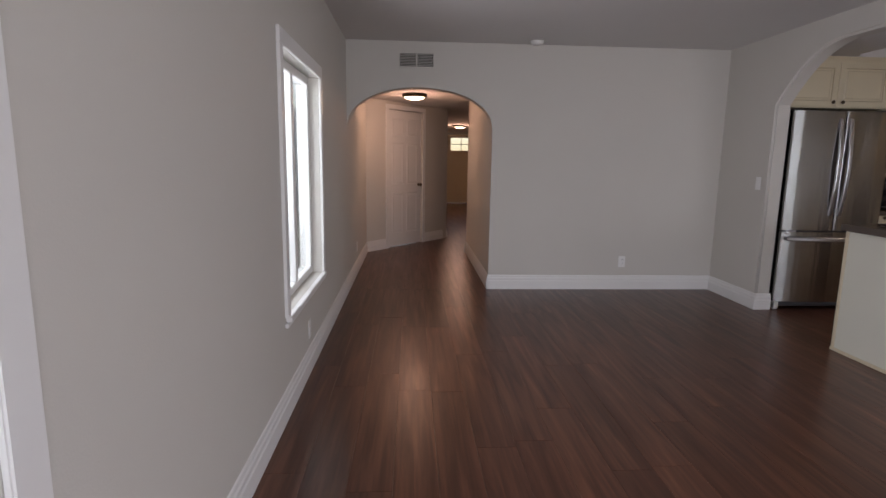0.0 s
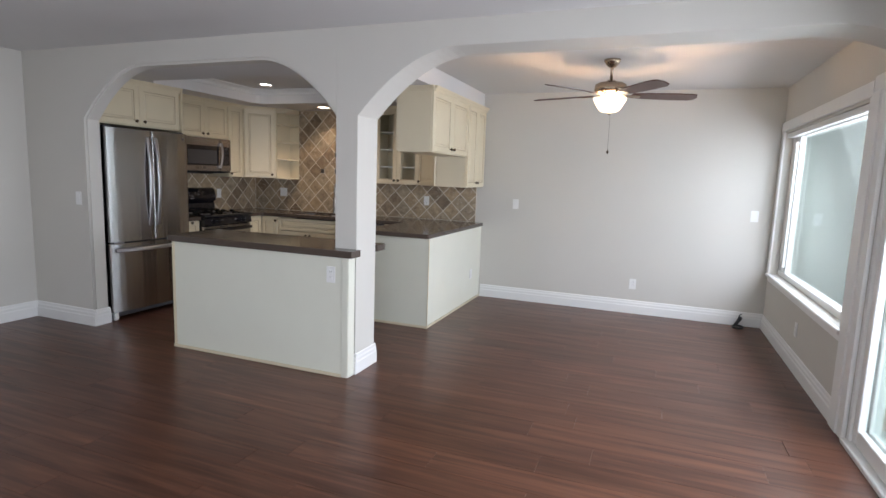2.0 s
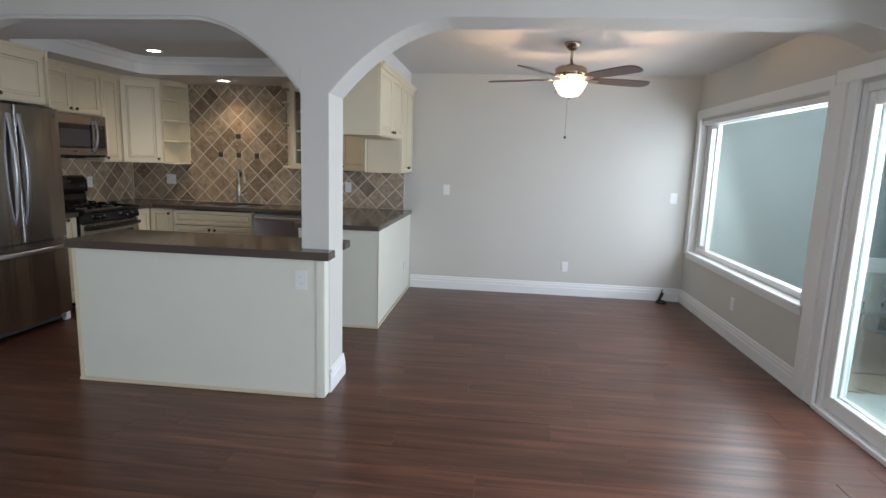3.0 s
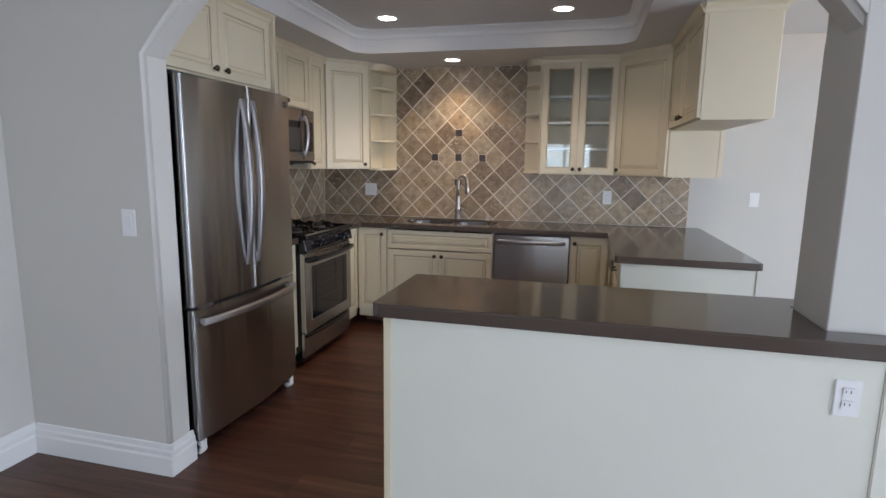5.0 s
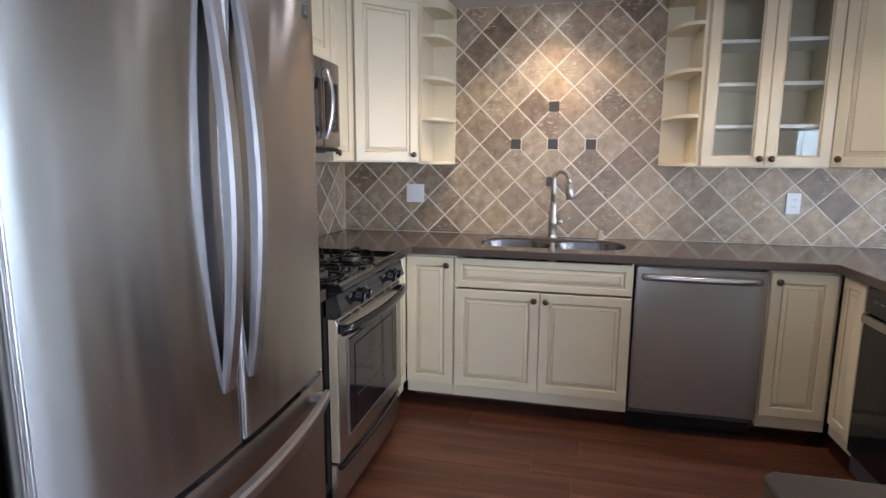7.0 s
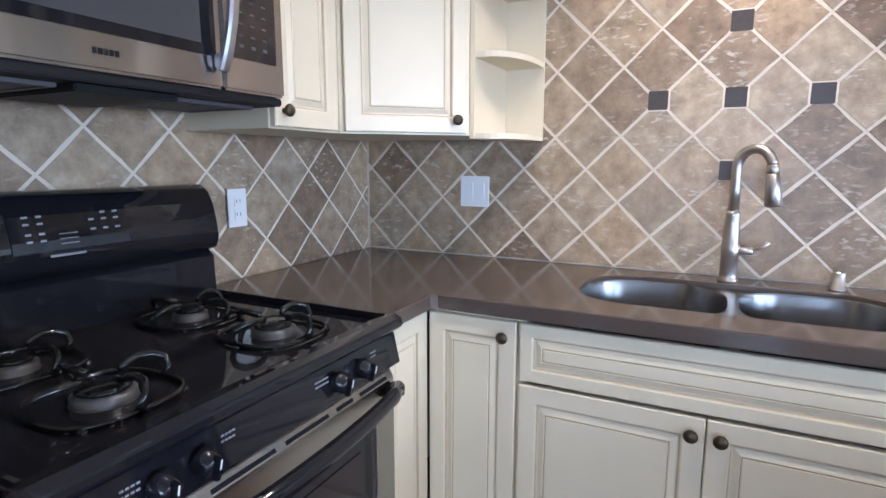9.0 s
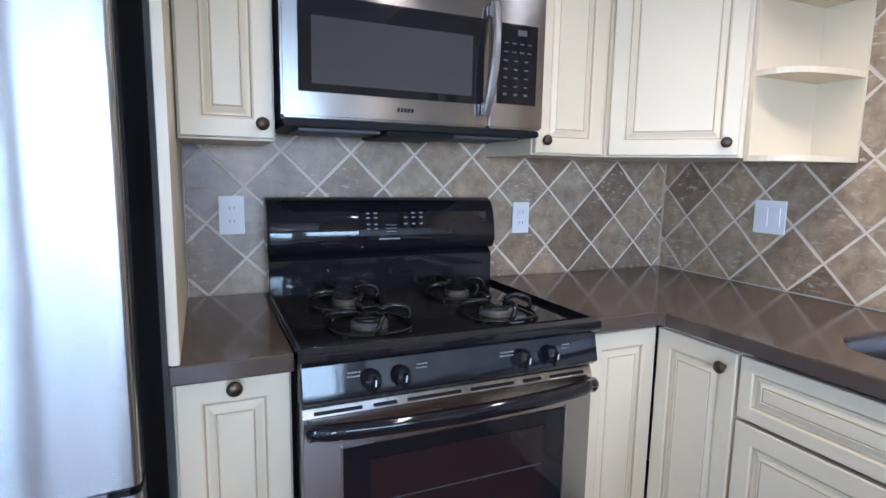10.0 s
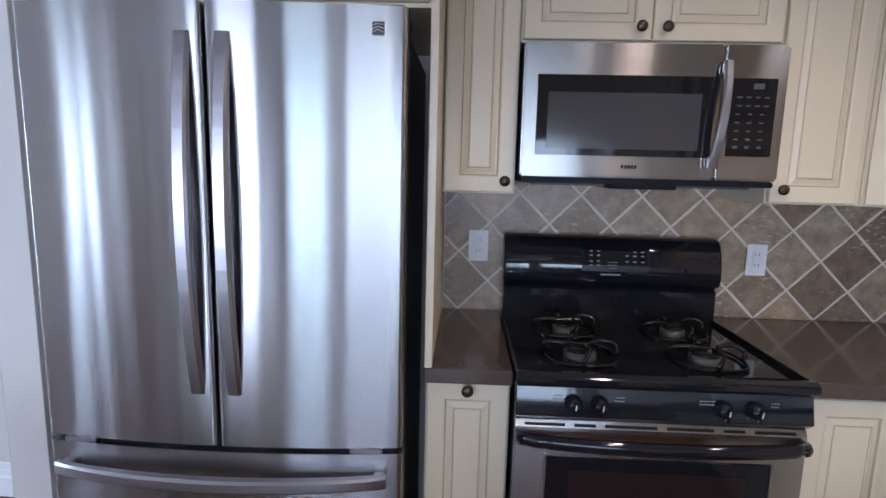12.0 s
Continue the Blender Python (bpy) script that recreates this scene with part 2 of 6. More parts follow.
M_PLATE = mat("white_plastic", (0.82, 0.82, 0.80), 0.35, 0, 0.01, 5)
M_VENT = mat("matte_black_plastic", (0.008, 0.008, 0.009), 0.55, 0, 0.1, 20, 0.1, 120, Specular_IOR_Level=0.2)
M_BURNER = mat("cast_aluminium_burner", (0.11, 0.108, 0.108), 0.32, 0.5, 0.1, 60, 0.2, 200)
M_TOE = mat("dark_brown_toe_board", (0.085, 0.036, 0.024), 0.5, 0, 0.2, 8)
M_PRINT = mat("pale_print", (0.24, 0.24, 0.25), 0.5)
M_STEP = mat("pale_step_concrete", (0.42, 0.42, 0.39), 0.8, 0, 0.1, 2.5, 0.4, 60)
M_SLOT = mat("dark_slot", (0.03, 0.03, 0.03), 0.6)
M_MARK = mat("grey_print", (0.075, 0.075, 0.075), 0.5)
M_GLASS = glass("window_glass", (0.87, 0.91, 0.89))
M_CABGLASS = glass("cabinet_glass", (0.93, 0.95, 0.94))
M_BLADE = mat("walnut_fan_blade", (0.085, 0.035, 0.024), 0.35, 0, 0.3, 12)
M_FANLIGHT = glow("lit_frosted_bowl", (1.0, 0.80, 0.52), 1.15)
M_CAN = glow("lit_downlight", (1.0, 0.90, 0.76), 10.0)
M_HALLLIGHT = glow("lit_hall_dome", (1.0, 0.74, 0.52), 4.0)
M_CONCRETE = mat("patio_concrete", (0.42, 0.31, 0.23), 0.85, 0, 0.4, 1.6, 0.6, 60)
M_CURB = mat("dark_concrete", (0.13, 0.12, 0.10), 0.85, 0, 0.3, 6, 0.5, 60)
M_STUCCO = mat("pale_siding_paint", (0.62, 0.65, 0.62), 0.8, 0, 0.05, 1.2, 0.3, 60)
M_SIDING = mat("grey_green_siding_paint", (0.57, 0.62, 0.56), 0.8, 0, 0.08, 1.2, 0.3, 60)
# kept dark so that the west panes look dim
M_BACKDROP = mat("dim_blue_grey_backdrop", (0.30, 0.34, 0.37), 0.8, 0, 0.06, 1.2, 0.3, 60)
M_BLOCK = mat("cinder_block", (0.46, 0.45, 0.43), 0.9, 0, 0.15, 20, 0.7, 120)
M_SHADE = mat("dark_pane", (0.20, 0.25, 0.25), 0.08, 0, 0.1, 2)
M_LEAF = mat("shrub_leaf", (0.07, 0.11, 0.04), 0.5, 0, 0.3, 8)
M_SOIL = mat("yard_ground", (0.20, 0.16, 0.11), 0.95, 0, 0.25, 1.0, 0.5, 30)
M_CORD = mat("black_cable", (0.015, 0.015, 0.016), 0.45)


# ---- builders ----
def box(bm, x0, x1, y0, y1, z0, z1, bevel=0.0, slot=0):
    x0, x1, y0, y1, z0, z1 = min(x0, x1), max(x0, x1), min(y0, y1), max(y0, y1), min(z0, z1), max(z0, z1)
    v = [bm.verts.new((x, y, z)) for x in (x0, x1) for y in (y0, y1) for z in (z0, z1)]
    f = [bm.faces.new([v[i] for i in q]) for q in ((0, 1, 3, 2), (4, 6, 7, 5), (0, 4, 5, 1), (2, 3, 7, 6), (0, 2, 6, 4), (1, 5, 7, 3))]
    for a in f:
        a.material_index = slot
    if bevel:
        edges = list({e for a in f for e in a.edges})
        bmesh.ops.bevel(bm, geom=edges, offset=bevel, segments=2, affect="EDGES", clamp_overlap=True)
    return f


def prism(bm, pts, lo, hi, axis="z", slot=0):
    """Extrudes a polygon: pts in (x, y) for z, (x, z) for y, (y, z) for x."""
    def at(p, h):
        return {"z": (p[0], p[1], h), "y": (p[0], h, p[1]), "x": (h, p[0], p[1])}[axis]
    a = [bm.verts.new(at(p, lo)) for p in pts]
    b = [bm.verts.new(at(p, hi)) for p in pts]
    n = len(pts)
    faces = [bm.faces.new(a), bm.faces.new(b[::-1])]
    for i in range(n):
        faces.append(bm.faces.new((a[i], b[i], b[(i + 1) % n], a[(i + 1) % n])))
    for f in faces:
        f.material_index = slot
    bmesh.ops.recalc_face_normals(bm, faces=faces)
    return faces


def lathe(bm, profile, m=Matrix(), seg=20, slot=0):
    """Turns a profile of (radius, height) about z, then lays it by m."""
    rings = []
    for r, h in profile:
        if r < 1e-5:
            rings.append([bm.verts.new(m @ Vector((0, 0, h)))])
        else:
            rings.append([bm.verts.new(m @ Vector((r * math.cos(2 * math.pi * i / seg), r * math.sin(2 * math.pi * i / seg), h))) for i in range(seg)])
    faces = []
    for a, b in zip(rings, rings[1:]):
        for i in range(seg):
            j = (i + 1) % seg
            q = [a[i % len(a)], a[j % len(a)], b[j % len(b)], b[i % len(b)]]
            q = [v for k, v in enumerate(q) if v not in q[:k]]
            if len(q) > 2:
                faces.append(bm.faces.new(q))
    for f in faces:
        f.smooth, f.material_index = True, slot
    bmesh.ops.recalc_face_normals(bm, faces=faces)
    return faces


def tube(bm, path, rx, ry=None, seg=10, slot=0, side=None):
    """Sweeps an ellipse along points; rx sideways, ry the other way."""
    ry = ry or rx
    pts = [Vector(p) for p in path]
    rings = []
    up = Vector((0, 0, 1))
    for i, p in enumerate(pts):
        d = (pts[min(i + 1, len(pts) - 1)] - pts[max(i - 1, 0)]).normalized()
        s = Vector(side) if side else d.cross(up)
        s = s.normalized() if s.length > 0.05 else Vector((1, 0, 0))
        u = s.cross(d).normalized()
        rings.append([bm.verts.new(p + s * rx * math.cos(2 * math.pi * k / seg) + u * ry * math.sin(2 * math.pi * k / seg)) for k in range(seg)])
    faces = []
    for a, b in zip(rings, rings[1:]):
        for k in range(seg):
            faces.append(bm.faces.new((a[k], a[(k + 1) % seg], b[(k + 1) % seg], b[k])))
    faces += [bm.faces.new(rings[0][::-1]), bm.faces.new(rings[-1])]
    for f in faces:
        f.smooth, f.material_index = True, slot
    bmesh.ops.recalc_face_normals(bm, faces=faces)
    return faces


def part(name, bm, material, parent=None, label="", m=None):
    me = bpy.data.meshes.new(name)
    bm.to_mesh(me)
    bm.free()
    for k in material if isinstance(material, (list, tuple)) else [material]:
        me.materials.append(k)
    ob = new(name, me)
    if parent:
        ob.parent = parent
    if m is not None:
        ob.matrix_local = m
    if label:
        ob["label"] = label
    return ob


def thing(name, label, category, m=None, group="", kind=""):
    ob = new(name)
    ob.empty_display_size = 0.1
    if m is not None:
        ob.matrix_world = m
    return tagged(ob, label, category, group, kind)


def boxpart(name, dims, material, parent=None, bevel=0.002, label="", m=None):
    bm = bmesh.new()
    box(bm, *dims, bevel=bevel)
    return part(name, bm, material, parent, label, m)


def structure(name, bm, material, label, category):
    return tagged(part(name, bm, material), label, category, kind="structure")


# ---- the plan: walls, floor, ceiling ----
H = 2.45                     # ceiling
XW, XP, XK = -6.84, -3.02, -2.875   # west wall, partition's west face, its thin kitchen side
XD = -2.73                   # partition's east face at the post and the dining arch
YN, YS = 0.06, -6.53         # living room's north wall, south wall
SOF = 2.28                   # kitchen soffit

bm = bmesh.new()
box(bm, XW - 0.3, 0.15, YS - 0.12, 0.2, -0.12, -0.012)
box(bm, XW - 0.3, -3.6, 0.2, 12.2, -0.12, -0.012)
floor = structure("floor", bm, M_GAP, "dark brown wood laminate floor in long planks", "floor")

bm = bmesh.new()
box(bm, XW - 0.3, 0.15, YS - 0.2, 12.3, H, H + 0.12)
structure("ceiling", bm, M_CEIL, "plain off-white painted drywall ceiling", "ceiling")

HC = 2.15                    # the hall's lower ceiling
bm = bmesh.new()
box(bm, XW, -3.82, YN + 0.1405, 11.3, HC, H - 0.001)
structure("ceiling_hall", bm, M_CEIL, "low painted hall ceiling lit warm", "ceiling")

# kitchen soffit with a tray cut into it
TX0, TX1, TY0, TY1 = -2.35, -0.70, -2.78, -0.66
bm = bmesh.new()
r = 0.16
tray = []
for cx, cy, a0 in ((TX1 - r, TY1 - r, 0), (TX0 + r, TY1 - r, 90), (TX0 + r, TY0 + r, 180), (TX1 - r, TY0 + r, 270)):
    for k in range(7):
        a = radians(a0 + 15 * k)
        tray.append((cx + r * math.cos(a), cy + r * math.sin(a)))


def ring(bm, outer, inner, z0, z1, slot=0):
    """A slab with one hole through it."""
    edges = []
    for loop in (outer, inner):
        v = [bm.verts.new((x, y, z0)) for x, y in loop]
        edges += [bm.edges.new((v[i], v[(i + 1) % len(v)])) for i in range(len(v))]
    got = bmesh.ops.triangle_fill(bm, use_beauty=True, edges=edges)
    faces = [f for f in got["geom"] if isinstance(f, bmesh.types.BMFace)]
    ext = bmesh.ops.extrude_face_region(bm, geom=faces)
    bmesh.ops.translate(bm, verts=[v for v in ext["geom"] if isinstance(v, bmesh.types.BMVert)], vec=(0, 0, z1 - z0))
    bmesh.ops.recalc_face_normals(bm, faces=bm.faces)
    return faces


ring(bm, [(-0.001, 0.0), (XK, 0.0), (XK, -3.40), (-0.001, -3.40)], tray, SOF, H)
structure("kitchen_soffit", bm, M_CEIL, "off-white dropped soffit around a tray ceiling", "soffit")


def loop_of(off):
    cx, cy = (TX0 + TX1) / 2, (TY0 + TY1) / 2
    out = []
    for x, y in tray:
        out.append((x - off * (1 if x > cx else -1), y - off * (1 if y > cy else -1)))
    return out


bm = bmesh.new()
prev = None
for off, z in ((0.0, 2.385), (0.012, 2.392), (0.02, 2.41), (0.045, 2.43), (0.06, 2.436), (0.06, 2.449)):
    cur = [bm.verts.new((x, y, z)) for x, y in loop_of(off)]
    if prev:
        for i in range(len(cur)):
            bm.faces.new((prev[i], prev[(i + 1) % len(cur)], cur[(i + 1) % len(cur)], cur[i]))
    prev = cur
bmesh.ops.recalc_face_normals(bm, faces=bm.faces)
structure("tray_crown_trim", bm, M_TRIM, "white crown moulding round the tray ceiling", "trim")


def shoulder(rx, spring, top, n=14):
    """Points from the springing to the crown, along a parabola."""
    return [(rx * k / n, spring + (top - spring) * (1 - (1 - k / n) ** 2)) for k in range(n + 1)]


def arch_pts(a, b, spring, top, rx=0.5, rx2=0.5, n=12):
    """Underside of a flat arch with flattened round shoulders from a to b."""
    return [(a + u, z) for u, z in shoulder(rx, spring, top, n)] + [(b - u, z) for u, z in shoulder(rx2, spring, top, n)[::-1]]


# partition: stub wall, kitchen arch, post, dining arch
JY, PN, PS = -0.725, -3.25, -3.425
bm = bmesh.new()


def eased_wall(bm, pts, opening, lo, hi, w=0.02):
    """A wall pierced by an opening, its corners rounded along the opening's outline."""
    faces = prism(bm, pts, lo, hi, "x")
    rim = {(round(y, 5), round(z, 5)) for y, z in opening}
    edges = []
    for e in {e for f in faces for e in f.edges}:
        a, b = e.verts
        on = all((round(v.co.y, 5), round(v.co.z, 5)) in rim for v in (a, b))
        if on and abs(a.co.x - b.co.x) < 1e-6:
            edges.append(e)
    got = bmesh.ops.bevel(bm, geom=edges, offset=w, segments=4, affect="EDGES", clamp_overlap=True)
    for f in got["faces"]:
        f.smooth = True


under = arch_pts(PN, JY, 1.845, 2.265, 0.68, 0.70)
eased_wall(bm, [(PN, H), *under, (JY, 0), (YN, 0), (YN, H)], under + [(JY, 0)], XP, XK)
under = [(YS, 2.17)] + [(YS + 0.40 * k / 8, 2.17 + 0.115 * (1 - (1 - k / 8) ** 2)) for k in range(1, 9)]
under += [(PS - u, z) for u, z in shoulder(0.74, 1.855, 2.285)[::-1]]
eased_wall(bm, [(YS, H), *under, (PS, 0), (PN, 0), (PN, 1.845), (PN, H)], under[1:] + [(PS, 0), (PN, 0), (PN, 1.845)], XP, XD, 0.016)
structure("wall_partition", bm, M_WALL, "greige painted partition with a kitchen arch and a dining arch", "wall")

# east wall, kitchen north wall
bm = bmesh.new()
box(bm, 0, 0.15, YS - 0.15, 0.15, 0, H)
structure("wall_east", bm, M_WALL, "greige painted drywall, lit cool by daylight", "wall")
bm = bmesh.new()
box(bm, XP + 0.08, 0, 0.008, 0.15, 0, H)
structure("wall_kitchen_north", bm, M_WALL, "greige painted drywall behind the range", "wall")

# living north wall with the round hall arch
AX0, AX1 = XW, -5.40
bm = bmesh.new()
pts = [(AX0, H), (AX0, 1.61)]
cx, hw = (AX0 + AX1) / 2, (AX1 - AX0) / 2
pts += [(cx - hw * math.cos(math.pi * k / 24), 1.61 + 0.41 * math.sin(math.pi * k / 24) ** 0.85) for k in range(1, 24)]
pts += [(AX1, 1.61), (AX1, 0), (XP + 0.08, 0), (XP + 0.08, H)]
prism(bm, pts, YN, YN + 0.14, "y")
structure("wall_north", bm, M_WALL, "greige painted wall with a round arch into the hall", "wall")

# west wall with a window and a glazed door
WY0, WY1, WZ0, WZ1 = -2.66, -1.58, 0.52, 1.86
DY0, DY1 = -5.55, -4.615
bm = bmesh.new()
for y0, y1, z0, z1 in ((WY1, YN, 0, H), (WY0, WY1, 0, WZ0), (WY0, WY1, WZ1, H), (DY1, WY0, 0, H), (DY0, DY1, 2.03, H), (YS - 0.15, DY0, 0, H)):
    box(bm, XW - 0.15, XW, y0, y1, z0, z1)
box(bm, XW - 0.15, XW, YN, 2.3, 0, H)
structure("wall_west", bm, M_WALL, "greige painted wall with a window and a glazed door", "wall")

# south wall with the picture window and the patio door
SX0, SX1, SZ0, SZ1 = -2.40, -0.12, 0.60, 1.99
PX0, PX1, PZ = -6.20, -2.70, 2.01
bm = bmesh.new()
for x0, x1, z0, z1 in ((SX1, 0.0, 0, H), (SX0, SX1, 0, SZ0), (SX0, SX1, SZ1, H), (PX1, SX0, 0, H), (PX0, PX1, PZ, H), (XW, PX0, 0, H)):
    box(bm, x0, x1, YS - 0.15, YS, z0, z1)
structure("wall_south", bm, M_WALL, "greige painted wall with a picture window and patio door", "wall")

# hall walls: angled door wall, corridor
bm = bmesh.new()
box(bm, AX1, AX1 + 0.12, YN + 0.14, 2.4, 0, H)
box(bm, AX1 + 0.12, -3.7, 2.28, 2.4, 0, H)
box(bm, -3.82, -3.7, 2.4, 11.3, 0, H)
box(bm, -5.6, -5.16, 11.3, 11.42, 0, H)
box(bm, -4.24, -3.7, 11.3, 11.42, 0, H)
box(bm, -5.16, -4.24, 11.3, 11.42, 2.08, H)
box(bm, -5.72, -5.6, 3.85, 11.3, 0, H)
structure("wall_hall", bm, M_WALL, "warm-lit painted hall walls beyond the arch", "wall")
ang = math.degrees(math.atan2(1.42, 1.16))
HM = pose(XW, 2.28, 0, 0, 0, ang)
L = math.hypot(1.16, 1.42)
bm = bmesh.new()
for x0, x1, z0, z1 in ((0, 0.47, 0, H), (0.47, 1.27, 2.04, H), (1.27, L + 0.1, 0, H)):
    box(bm, x0, x1, 0, 0.12, z0, z1)
ob = structure("wall_hall_angled", bm, M_WALL, "warm-lit angled hall wall around a white door", "wall")
ob.matrix_world = HM


# ---- baseboards and trim ----
BASE = [(0, 0), (0.018, 0), (0.018, 0.085), (0.013, 0.095), (0.013, 0.115), (0.008, 0.125), (0.006, 0.145), (0, 0.15)]


def baseboard(bm, a, b, side):
    """Board along a to b (x, y); side: the way it faces."""
    a, b, s = Vector((*a, 0)), Vector((*b, 0)), Vector((*side, 0))
    p = [bm.verts.new(a + s * d + Vector((0, 0, h + 0.001))) for d, h in BASE]
    q = [bm.verts.new(b + s * d + Vector((0, 0, h + 0.001))) for d, h in BASE]
    n = len(BASE)
    fs = [bm.faces.new(p), bm.faces.new(q[::-1])] + [bm.faces.new((p[i], q[i], q[(i + 1) % n], p[(i + 1) % n])) for i in range(n)]
    bmesh.ops.recalc_face_normals(bm, faces=fs)


RUNS = {
    "living_north": [((AX1, YN), (XP, YN), (0, -1))],
    "partition_stub": [((XP, YN - 0.018), (XP, JY - 0.018), (-1, 0)), ((XP, JY), (XK, JY), (0, -1))],
    "post": [((XP, PS - 0.018), (XP, PN), (-1, 0)), ((XP, PS), (XD + 0.018, PS), (0, -1)), ((XD, PS), (XD, PN), (1, 0))],
    "dining_east": [((0, -3.44), (0, YS), (-1, 0))],
    "south": [((-0.018, YS), (-2.44, YS), (0, 1)), ((PX0 - 0.1, YS), (XW, YS), (0, 1))],
    "west": [((XW, YS), (XW, DY0 - 0.1), (1, 0)), ((XW, DY1 + 0.1), (XW, 2.25), (1, 0))],
    "hall": [((AX1, YN + 0.0), (AX1, 2.4), (-1, 0)), ((-3.82, 2.4), (-3.82, 11.3), (-1, 0)), ((-5.6, 3.85), (-5.6, 11.3), (1, 0))],
}
for key, runs in RUNS.items():
    bm = bmesh.new()
    for a, b, s in runs:
        baseboard(bm, a, b, s)
    structure("baseboard_" + key, bm, M_TRIM, "white stepped wooden baseboard", "baseboard")
bm = bmesh.new()
baseboard(bm, (0.005, 0), (0.40, 0), (0, -1))
baseboard(bm, (1.34, 0), (L, 0), (0, -1))
structure("baseboard_hall_angled", bm, M_TRIM, "white stepped wooden baseboard", "baseboard").matrix_world = HM

# ---- outside ----
bm = bmesh.new()
v = [bm.verts.new(p) for p in ((-900, -900, -0.22), (900, -900, -0.22), (900, 900, -0.22), (-900, 900, -0.22))]
bm.faces.new(v)
structure("ground", bm, M_SOIL, "bare brown yard soil around the house", "ground")
bm = bmesh.new()
box(bm, -6.5, 0.5, -11.2, YS - 0.16, -0.21, -0.09, 0.01)
structure("pavement_patio", bm, M_CONCRETE, "stained tan concrete patio slab", "patio")
bm = bmesh.new()
box(bm, -5.2, -2.31, -8.9, YS - 0.161, -0.0895, -0.035, 0.008)
structure("pavement_step", bm, M_STEP, "pale concrete step outside the patio door", "step")
SDX = 0.35                   # the patio siding's face
bm = bmesh.new()
box(bm, SDX - 0.06, SDX - 0.008, -11.1, YS - 0.17, -0.0895, 0.05, 0.006)
structure("trim_patio_kerb", bm, M_CURB, "dark concrete kerb under the patio siding", "kerb")
rs = random.Random(8)
bm = bmesh.new()
for x, y, a, n in ((-2.15, -6.95, -1.2, 6), (-2.1, -7.15, -1.7, 6), (-1.75, -7.3, -1.0, 7), (-2.0, -7.95, -1.3, 5)):
    for k in range(n):
        a += rs.uniform(-0.5, 0.5)
        x2, y2 = x + 0.10 * math.cos(a), y + 0.10 * math.sin(a)
        w = rs.uniform(0.006, 0.022)
        vs = [bm.verts.new((px, py, -0.0885)) for px, py in ((x - w, y), (x + w, y), (x2 + w, y2), (x2 - w, y2))]
        bm.faces.new(vs)
        x, y = x2, y2
structure("pavement_cracks", bm, M_CURB, "dark cracks running across the patio slab", "cracks")
bm = bmesh.new()
for k in range(17):
    z = -0.2 + k * 0.165
    prism(bm, [(SDX, z), (SDX - 0.008, z), (SDX - 0.003, z + 0.165), (SDX, z + 0.165)], -11.2, YS - 0.17, "y")
box(bm, SDX, SDX + 0.15, -11.2, YS - 0.17, -0.2, 2.6)
structure("wall_patio_siding", bm, M_SIDING, "pale green-grey painted siding beside the patio", "wall")
bm = bmesh.new()
box(bm, -6.5, SDX + 0.15, -11.35, -11.2, -0.2, 2.2)
structure("wall_patio_south", bm, M_STUCCO, "pale painted wall closing the patio", "wall")
# no wall known here: added to screen the sky from the west window
bm = bmesh.new()
box(bm, -9.6, -9.5, -9.0, 14.0, -0.2, 2.7)
structure("fence_wall_west", bm, M_BACKDROP, "added blue-grey backdrop wall dimming the west window's view", "wall")

